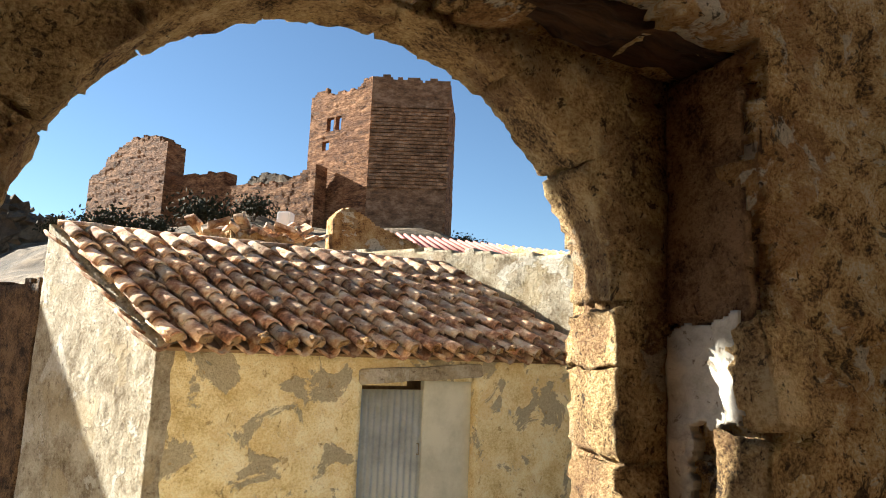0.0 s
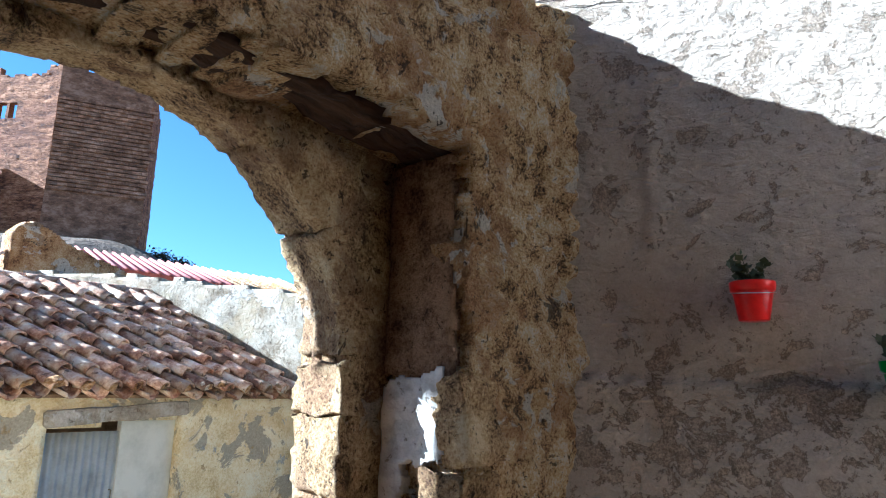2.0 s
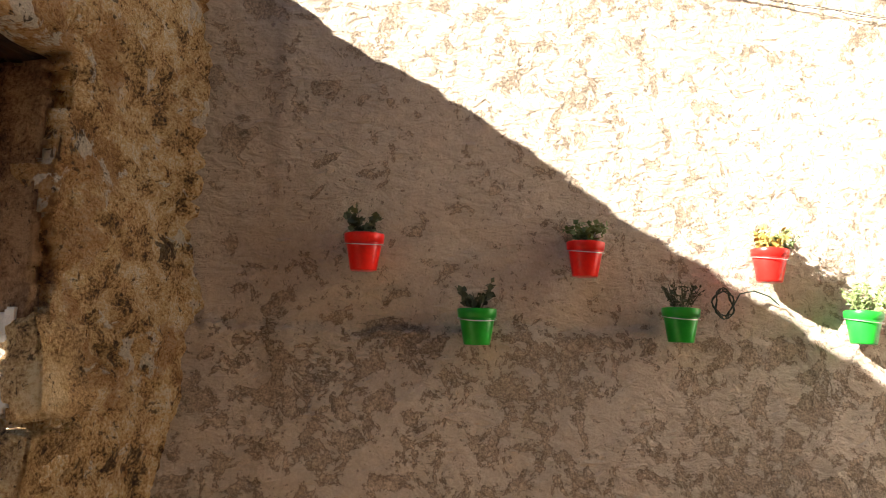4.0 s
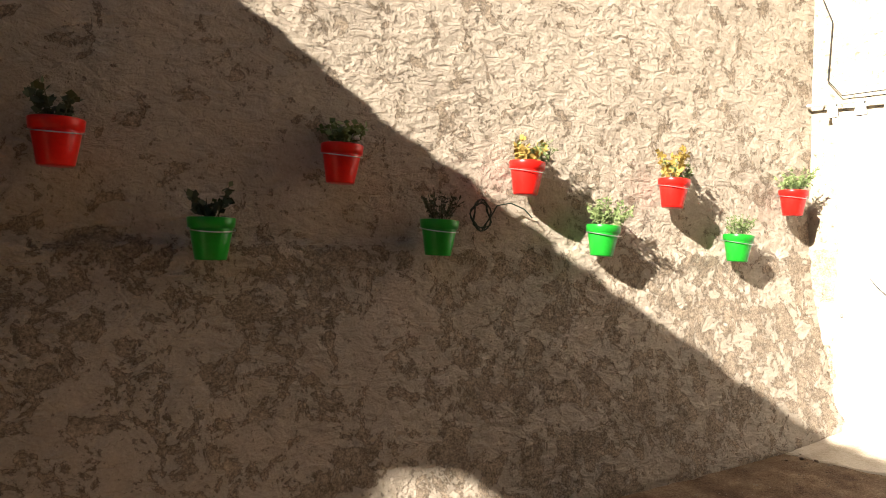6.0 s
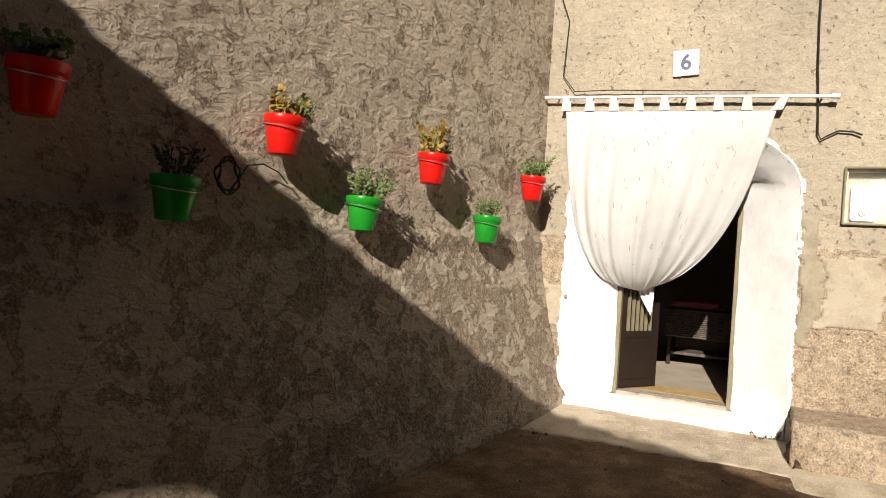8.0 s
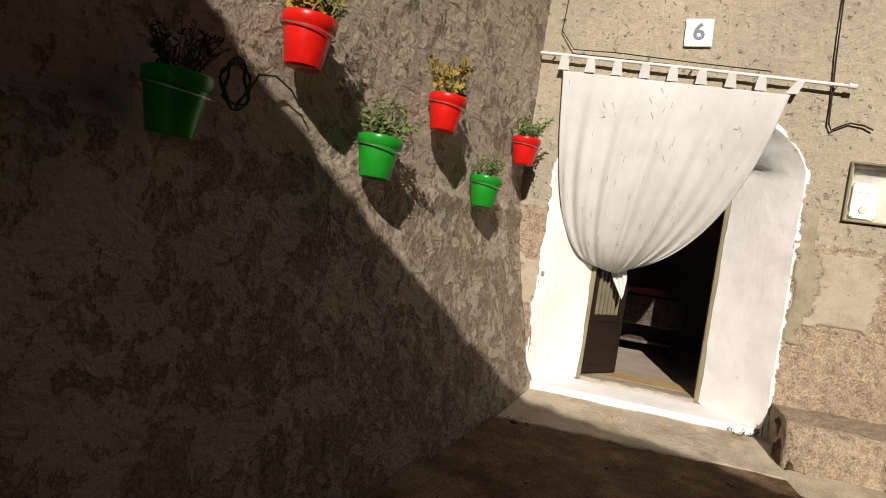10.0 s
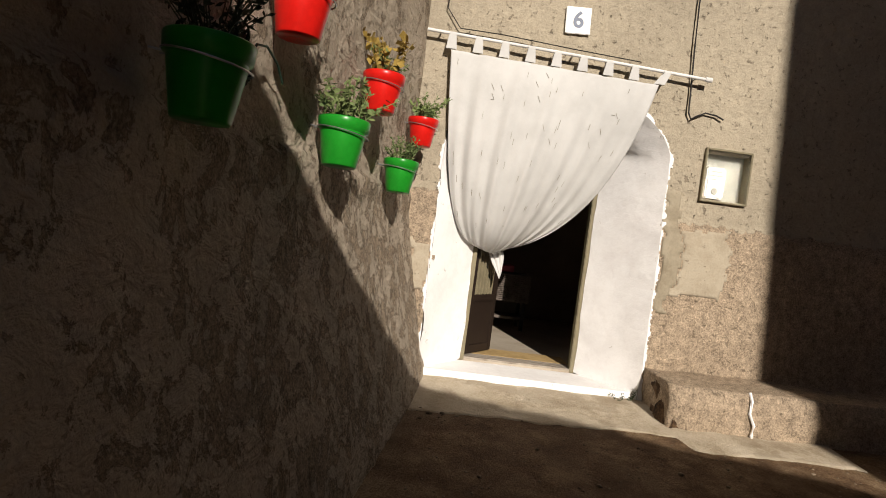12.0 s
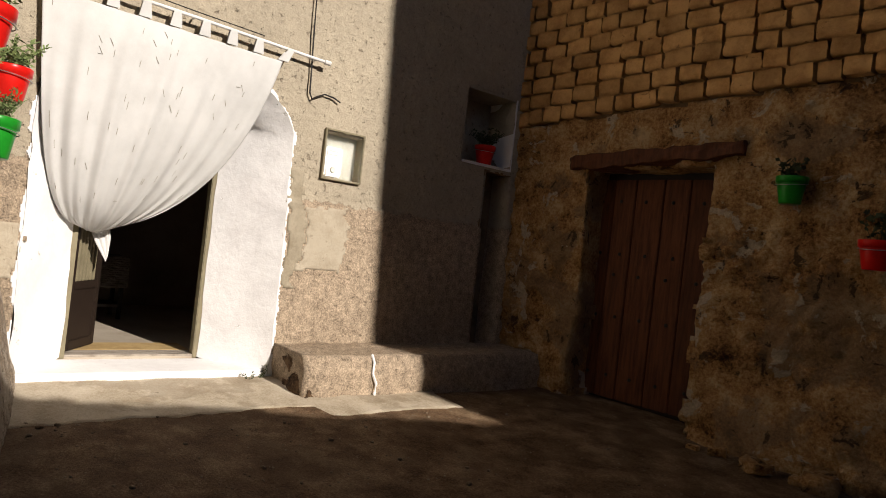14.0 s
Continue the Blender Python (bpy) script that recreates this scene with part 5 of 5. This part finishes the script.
def shape_wall(name, O, U, N, pts, depth, mat, label, category, step=0.08, lump=0.03, kind="", amp=0.05, parent=None):
    """A wall whose top follows (a, z) points."""
    def top(a):
        for (a0, z0), (a1, z1) in zip(pts, pts[1:]):
            if a <= a1:
                return z0 + (z1 - z0) * (a - a0) / max(1e-6, a1 - a0)
        return pts[-1][1]
    lo, hi = pts[0][0], pts[-1][0]
    zt = max(z for _, z in pts) + 0.2
    me = sheet(O, U, N, lo, hi, -1.2, zt, step, depth, keep=lambda a, b: b < top(a) + amp * noise.noise(Vector((a * 3 / step * 0.08, 0, 1))), lump=lump,
               off=lambda a, b: 0.4 * lump * noise.noise(Vector((a, b, 0)) * (0.5 / step)))
    me.materials.append(mat)
    me.name = name
    ob = smooth(new(name, me))
    if parent:
        ob.parent = parent
        return ob
    return tagged(ob, label, category, kind=kind)


# grey wall at the far side of the tiled house, coming forward towards the gate
E0 = K + HR * 4.42 - Vector((0, 0, K.z))
gx = Vector((HU.x, HU.y, 0)).normalized()
gnn = Vector((gx.y, -gx.x, 0))
if gnn.y > 0:
    gnn = -gnn
shape_wall("yard_wall", E0 - gx * 2.6, gx, gnn, [(0.0, 2.15), (1.0, 2.25), (2.6, 2.40), (4.9, 2.62), (6.5, 2.7)], 0.35, M_GABLE, "rough grey plastered wall with crumbling top beside the tiled house", "wall", 0.05, 0.014, "structure")

# unseen pale sheet outside the gate, added to bounce sunlight on to the house
def lane():
    n = 60
    vs, fs = [], []
    for j in range(n + 1):
        for i in range(n + 1):
            p = AC + AU * (-3.5 + 9.0 * i / n) - AN * (0.95 + 5.2 * j / n)
            vs.append((p.x, p.y, ground_z(p.x, p.y) + 0.012 + rough(p, 1.5, 0.008)))
    for j in range(n):
        for i in range(n):
            fs.append((j * (n + 1) + i, j * (n + 1) + i + 1, (j + 1) * (n + 1) + i + 1, (j + 1) * (n + 1) + i))
    me = bpy.data.meshes.new("lane")
    me.from_pydata(vs, [], fs)
    wall("lane", me, M_BOUNCE, "unseen pale sheet on the lane, added to bounce sun on the house", "lane")


lane()

# brown wall that carries on from the gable
shape_wall("garden_wall", Vector((-6.86, 2.27, 0)), gx, gnn, [(0.0, 1.83), (1.5, 1.80), (4.5, 1.76)], 0.4, M_OLDSTONE, "brown crumbling garden wall with a flat coping", "wall", 0.06, 0.03, "structure")


# unseen roof added over the lane: its sloping edge shades the head of the gate
def shade_roof():
    lt = thing("shade_roof", Matrix.Identity(4), "unseen steep roof slab, board and post added to shade the gate", "shed")
    bm = bmesh.new()
    pts = [(0.77, 4.22), (-0.95, 5.88), (-0.95, 6.35), (0.77, 4.88)]
    vs = [[bm.verts.new((x, y, z)) for y, z in pts] for x in (-5.9, -6.3)]
    bm.faces.new(vs[0])
    bm.faces.new(vs[1][::-1])
    for i in range(4):
        bm.faces.new((vs[0][i], vs[1][i], vs[1][(i + 1) % 4], vs[0][(i + 1) % 4]))
    part("roof", bm, M_TILE, lt)
    # unseen board that cuts off the left of the sun patch
    bm = bmesh.new()
    vs = [[bm.verts.new((x, y, z)) for y, z in ((0.19, 3.75), (0.59, 3.75), (0.59, 4.45), (0.19, 4.82))] for x in (-6.0, -6.14)]
    bm.faces.new(vs[0])
    bm.faces.new(vs[1][::-1])
    for i in range(4):
        bm.faces.new((vs[0][i], vs[1][i], vs[1][(i + 1) % 4], vs[0][(i + 1) % 4]))
    part("shade_board", bm, M_BEAM, lt)
    for y, z in ((-0.9, 5.6),):
        bm = bmesh.new()
        box(bm, -6.2, -6.0, y - 0.1, y + 0.1, -1.1, z + 0.2, 0.01)
        part("post", bm, M_BEAM, lt)


shade_roof()
# unseen wall, its top cut so that its shadow slants over the gable
bm = bmesh.new()
vs = [[bm.verts.new((x, y, z)) for y, z in ((0.4, -1.2), (0.4, 1.9), (0.78, 2.54), (1.19, 3.42), (2.0, 3.62), (2.0, -1.2))] for x in (-10.0, -10.5)]
bm.faces.new(vs[0])
bm.faces.new(vs[1][::-1])
for i in range(6):
    bm.faces.new((vs[0][i], vs[1][i], vs[1][(i + 1) % 6], vs[0][(i + 1) % 6]))
tagged(link_mesh("wall_shade_caster", bm, M_GABLE), "unseen wall added across the lane to shade the gable", "wall", kind="structure")


# ---- castle on the hill ----
def far_pose(x, y, ang):
    return pose(x, y, 0, 0, 0, ang)


VIEW = 44.0


def castle():
    c = thing("ruined_castle", Matrix.Identity(4), "ruined red-brown rammed-earth castle with a tall keep", "castle")
    u, w = Vector((math.cos(radians(VIEW)), math.sin(radians(VIEW)), 0)), Vector((math.sin(radians(VIEW)), -math.cos(radians(VIEW)), 0))
    # keep: a weathered earth face and a brick-cased face, meeting at an upright edge
    edge = Vector((-43.9, 36.5, 0))
    lf = Vector((-0.985, -0.17, 0)).normalized()
    ln = Vector((lf.y, -lf.x, 0))
    if ln @ w < 0:
        ln = -ln

    def face(name, O, U, N, a0, a1, top, mat, holes=(), bottom=8.0, thick=1.6):
        me = sheet(O, U, N, a0, a1, bottom, 27.5, 0.22, thick, keep=lambda a, b: b < top(a) + 0.35 * noise.noise(Vector((a * 1.2, 0, 4))) and not any(x0 < a < x1 and z0 < b < z1 for x0, x1, z0, z1 in holes),
                   off=lambda a, b: 0.05 * noise.noise(Vector((a * 0.5, b * 1.6, 1))) + 0.03 * noise.noise(Vector((a * 0.6, b * 5, 7))), rims=2, lump=0.03)
        me.materials.append(mat)
        ob = new(name, me)
        ob.parent = c
        return ob
    face("keep_earth_face", edge, lf, ln, 0.0, 7.5, lambda a: 25.5 if a < 1.2 else (24.8 if a < 5.6 else 25.4) - (0.0 if a < 6.4 else 0.6 * (a - 6.4)), M_CASTLE,
         ((3.5, 4.2, 21.1, 22.5), (4.5, 5.2, 21.1, 22.5), (4.9, 5.8, 19.4, 20.3), (4.9, 5.4, 16.7, 17.3)), thick=0.5)
    rf = (Vector((-38.85, 41.3, 0)) - edge).normalized()
    rn = Vector((rf.y, -rf.x, 0))
    if rn @ w < 0:
        rn = -rn
    kb = face("keep_brick_face", edge, rf, rn, 0.0, 6.9, lambda a: 25.55 - 0.03 * a, M_CASTLEB, ((1.9, 2.2, 21.6, 22.0),))
    # courses of the brick casing
    rnd = random.Random(4)
    blk = bmesh.new()
    box(blk, -0.5, 0.5, -0.08, 0.08, -0.5, 0.5)
    me = bpy.data.meshes.new("course_block")
    blk.to_mesh(me)
    blk.free()
    me.materials.append(M_CASTLEB)
    fm = frame_of(edge, rf, rn)
    z = 15.5
    count = 0
    while z < 25.2 and count < 280:
        a = 0.05
        while a < 6.7:
            l = rnd.uniform(0.35, 0.75)
            if not (1.7 < a < 2.3 and 21.4 < z < 22.1):
                ob = new("course_block", me)
                ob.matrix_basis = fm @ Matrix.Translation((a + l / 2, 0.05 + rnd.uniform(0, 0.05), z)) @ Matrix.Diagonal((l * 0.93, 1, rnd.uniform(0.21, 0.27), 1))
                ob.parent = kb
                count += 1
            a += l
        z += 0.33 if z < 25 else 1
    # far side of the keep
    o2 = edge + rf * 6.9
    s2 = (Vector((-0.62, 0.80, 0))).normalized()
    face("keep_side", o2, s2, Vector((0.80, 0.62, 0)).normalized(), 0.0, 6.0, lambda a: 25.3 - 0.22 * a, M_CASTLE)
    # curtain wall and turret
    a0 = Vector((-49.5, 33.6, 0))
    ul = Vector((-0.97, -0.25, 0)).normalized()
    un = Vector((ul.y, -ul.x, 0))
    if un @ w < 0:
        un = -un
    face("curtain_wall", a0, ul, un, -1.5, 18.5, lambda a: 17.0 - 0.5 * a if a < 1.2 else (16.2 + 0.03 * a if a < 10.0 else 17.9 + 0.05 * (a - 10)), M_CASTLE, bottom=5.0)
    t0 = a0 + ul * 17.6 + un * 0.9
    face("turret_face", t0, ul, un, 0.0, 12.6, lambda a: 21.7 + 0.45 * a if a < 2.0 else (22.7 if a < 6.0 else 22.7 - 0.46 * (a - 6.0) - (0.8 if a > 10 else 0.0)), M_CASTLE, bottom=4.0)
    face("turret_side", t0, -un, -ul, 0.0, 2.3, lambda a: 21.6, M_CASTLE, bottom=4.0)
    face("broken_stump", a0 + ul * 4.0 - un * 3, ul, un, 0.0, 7.0, lambda a: 17.2 + 1.2 * math.sin(max(0.0, min(1.0, a / 7.0)) * math.pi), M_HILL, bottom=5.0)


castle()


def hill_z(x, y):
    p = Vector((x, y, 0))
    r = 0.85 * math.hypot(x + 62, y - 46)
    return 15.0 * math.exp(-(r / 36) ** 4) - 3.0 + rough(p, 0.12, 1.2) + rough(p, 0.5, 0.35)


def hill():
    xs, ys = np.linspace(-170, 40, 150), np.linspace(-60, 190, 150)
    vs = []
    for y in ys:
        for x in xs:
            vs.append((x, y, hill_z(x, y)))
    n = len(xs)
    fs = [(j * n + i, j * n + i + 1, (j + 1) * n + i + 1, (j + 1) * n + i) for j in range(len(ys) - 1) for i in range(n - 1)]
    me = bpy.data.meshes.new("hill")
    me.from_pydata(vs, [], fs)
    wall("hill", me, M_HILL, "dry dark castle hill with scrub and rock", "hill")
    # rock outcrop at the hill's flank
    bm = bmesh.new()
    for x, y, z, s in ((-69.5, 13.5, 9.5, 7.0), (-72.0, 9.5, 9.0, 8.0), (-66, 17.0, 9.0, 5.0), (-75, 5.0, 8.0, 9.0)):
        lump_block(bm, Matrix.Translation((x, y, z)), s, s, s, 10, s * 0.16, x)
    tagged(link_mesh("rock_outcrop", bm, M_HILL), "dark rocky outcrop below the castle", "rock", kind="structure")


hill()


# roofs and walls between the tiled house and the castle
def mid_ground():
    # pointed wall stump behind the roof
    P = Vector((-7.6, 6.0, 0))
    shape_wall("ruined_gable", P, HR, HF, [(0.3, 3.24), (0.42, 3.38), (0.62, 3.42), (1.0, 3.20), (2.4, 2.76), (4.0, 2.52)], 0.35, M_RUBBLE, "broken gable of an old wall with ochre plaster", "wall", 0.025, 0.03, "structure", 0.03)
    # heap of old tiles and rubble
    rnd = random.Random(12)
    hp = thing("tile_heap", pose(-8.0, 4.9, 0.12), "heap of broken roof tiles and plaster on a collapsed roof", "rubble heap")
    bm = bmesh.new()
    lump_block(bm, Matrix.Translation((0, 0.45, 1.2)), 1.2, 1.7, 2.9, 8, 0.15, 2)
    part("rubble_core", bm, M_RUBBLE, hp)
    for _ in range(60):
        bm = bmesh.new()
        x, y = rnd.uniform(-0.6, 0.6), rnd.uniform(-0.5, 1.3)
        lump_block(bm, pose(x, y, 2.68 + rnd.uniform(-0.05, 0.18), rnd.uniform(-40, 40), rnd.uniform(-40, 40), rnd.uniform(0, 180)), 0.3, 0.16, 0.06, 2, 0.02, x)
        part("broken_tile", bm, M_TILE, hp)
    bm = bmesh.new()
    box(bm, -0.11, 0.11, -0.1, 0.1, 2.0, 3.36, 0.02, pose(-8.35, 5.98, 0, 0, 0, 30))
    tagged(link_mesh("chimney", bm, M_WHITE), "white rendered chimney stub on a far roof", "chimney")
    bm = bmesh.new()
    lathe(bm, [(0.035, 2.0), (0.035, 3.35), (0.03, 3.37), (0.0, 3.37)], 12)
    po = smooth(link_mesh("flue_pipe", bm, M_GABLE))
    po.matrix_basis = pose(-8.93, 5.58, 0)
    tagged(po, "thin pale flue pipe on a far roof", "pipe")
    # red roof with a pale eave and a metal roof behind
    rr = thing("red_roofed_house", Matrix.Identity(4), "house with a red tile roof and pale eaves", "house")
    a, b = Vector((-12.1, 11.2, 3.95)), Vector((-7.4, 14.9, 3.42))
    up = Vector((-2.6, 1.8, 0.85))
    nn = up.cross(b - a).normalized()
    if nn.z < 0:
        nn = -nn
    bm = bmesh.new()
    top = [bm.verts.new(p) for p in (a, b, b + up, a + up)]
    bot = [bm.verts.new(p - nn * 0.10) for p in (a, b, b + up, a + up)]
    bm.faces.new(top)
    bm.faces.new(bot[::-1])
    for i in range(4):
        bm.faces.new((top[i], bot[i], bot[(i + 1) % 4], top[(i + 1) % 4]))
    rf = part("roof", bm, M_REDTILE, rr, "dull red roof sheet")
    d = (b - a)
    L = d.length
    d.normalize()
    for i in range(26):
        bm = bmesh.new()
        p = a + d * (L * (i + 0.5) / 26)
        tube(bm, [p - up * 0.03 + nn * 0.02, p + up * 0.5 + nn * 0.02, p + up + nn * 0.02], 0.045, 8)
        smooth(part("red_tile", bm, M_REDTILE if i < 16 else M_RUBBLE, rf))
    bm = bmesh.new()
    q = [a + up * 0.05, b + up * 0.05, b + up, a + up]
    lo = [bm.verts.new(p - nn * 0.15) for p in q]
    hi = [bm.verts.new(Vector((p.x, p.y, -1.2))) for p in q]
    for i in range(4):
        bm.faces.new((lo[i], lo[(i + 1) % 4], hi[(i + 1) % 4], hi[i]))
    part("wall", bm, M_RUBBLE, rr)
    # scrub on the skyline
    rnd2 = random.Random(77)
    for x, y, z, s in ((-40.4, 45.2, 11.0, 1.3), (-39.2, 46.5, 10.8, 1.0), (-53.6, 30.2, 12.2, 1.2), *[(x, y, hill_z(x, y) + 0.6, q) for x, y, q in ((-50.4, 18.2, 1.9), (-49.8, 20.9, 1.5), (-48.6, 24.0, 2.1), (-47.0, 27.6, 1.7), (-52.0, 16.0, 1.6))]):
        sh = thing("scrub_bush", pose(x, y, z), "dark dry scrub bush below the castle", "bush", "castle scrub")
        bm = bmesh.new()
        for _ in range(7):
            w = rnd2.uniform(0, 6.28)
            tube(bm, [(0, 0, -0.8), (math.cos(w) * 0.3 * s, math.sin(w) * 0.3 * s, 0.3 * s), (math.cos(w) * 0.6 * s, math.sin(w) * 0.6 * s, 0.55 * s)], 0.04, 4)
        part("branches", bm, M_BEAM, sh)
        bm = bmesh.new()
        for _ in range(760):
            p = Vector((rnd2.gauss(0, 0.5), rnd2.gauss(0, 0.5), abs(rnd2.gauss(0.3, 0.25)))) * s
            e, t = Vector((rnd2.gauss(0, 1), rnd2.gauss(0, 1), rnd2.gauss(0, 1))).normalized() * 0.11 * s, Vector((rnd2.gauss(0, 1), rnd2.gauss(0, 1), rnd2.gauss(0, 1))).normalized() * 0.06 * s
            bm.faces.new([bm.verts.new(v) for v in (p - e, p + t, p + e, p - t)])
        part("foliage", bm, M_SCRUB, sh)


mid_ground()


# ---- pale block courses of the upper wall (last: many pieces) ----
def block_courses():
    rnd = random.Random(21)
    protos = []
    for v in range(6):
        bm = bmesh.new()
        lump_block(bm, Matrix.Identity(4), 1.0, 1.0, 1.0, 2, 0.0, v, 0.12)
        for q in bm.verts:
            q.co += Vector((noise.noise(q.co * 2 + Vector((v * 3, 0, 0))), 0.4 * noise.noise(q.co * 2 + Vector((0, v * 3, 0))), noise.noise(q.co * 2 + Vector((0, 0, v * 3))))) * 0.05
        me = bpy.data.meshes.new("mud_block")
        bm.to_mesh(me)
        bm.free()
        me.materials.append(M_BLOCK)
        for p in me.polygons:
            p.use_smooth = True
        protos.append(me)
    z, row, count = 2.565, 0, 0
    while z < 5.4:
        h = 0.15
        k = -0.25 + 0.13 * (row % 2)
        while k < 4.6 and count < 298:
            l = rnd.uniform(0.165, 0.285)
            ob = new("mud_block", rnd.choice(protos))
            ob.matrix_basis = Matrix.Translation((k + l / 2, 0.015 + rnd.uniform(-0.012, 0.016), z + 0.055 * k + 0.012 * math.sin(k * 1.1 + row * 0.4) + rnd.uniform(-0.006, 0.006))) @ Matrix.Rotation(radians(rnd.gauss(0, 2.4)), 4, "Y") @ Matrix.Diagonal((l * rnd.uniform(0.89, 0.98), 0.12, h * rnd.uniform(0.82, 0.98), 1))
            ob.parent = upper
            k += l
            count += 1
        z += h
        row += 1


block_courses()
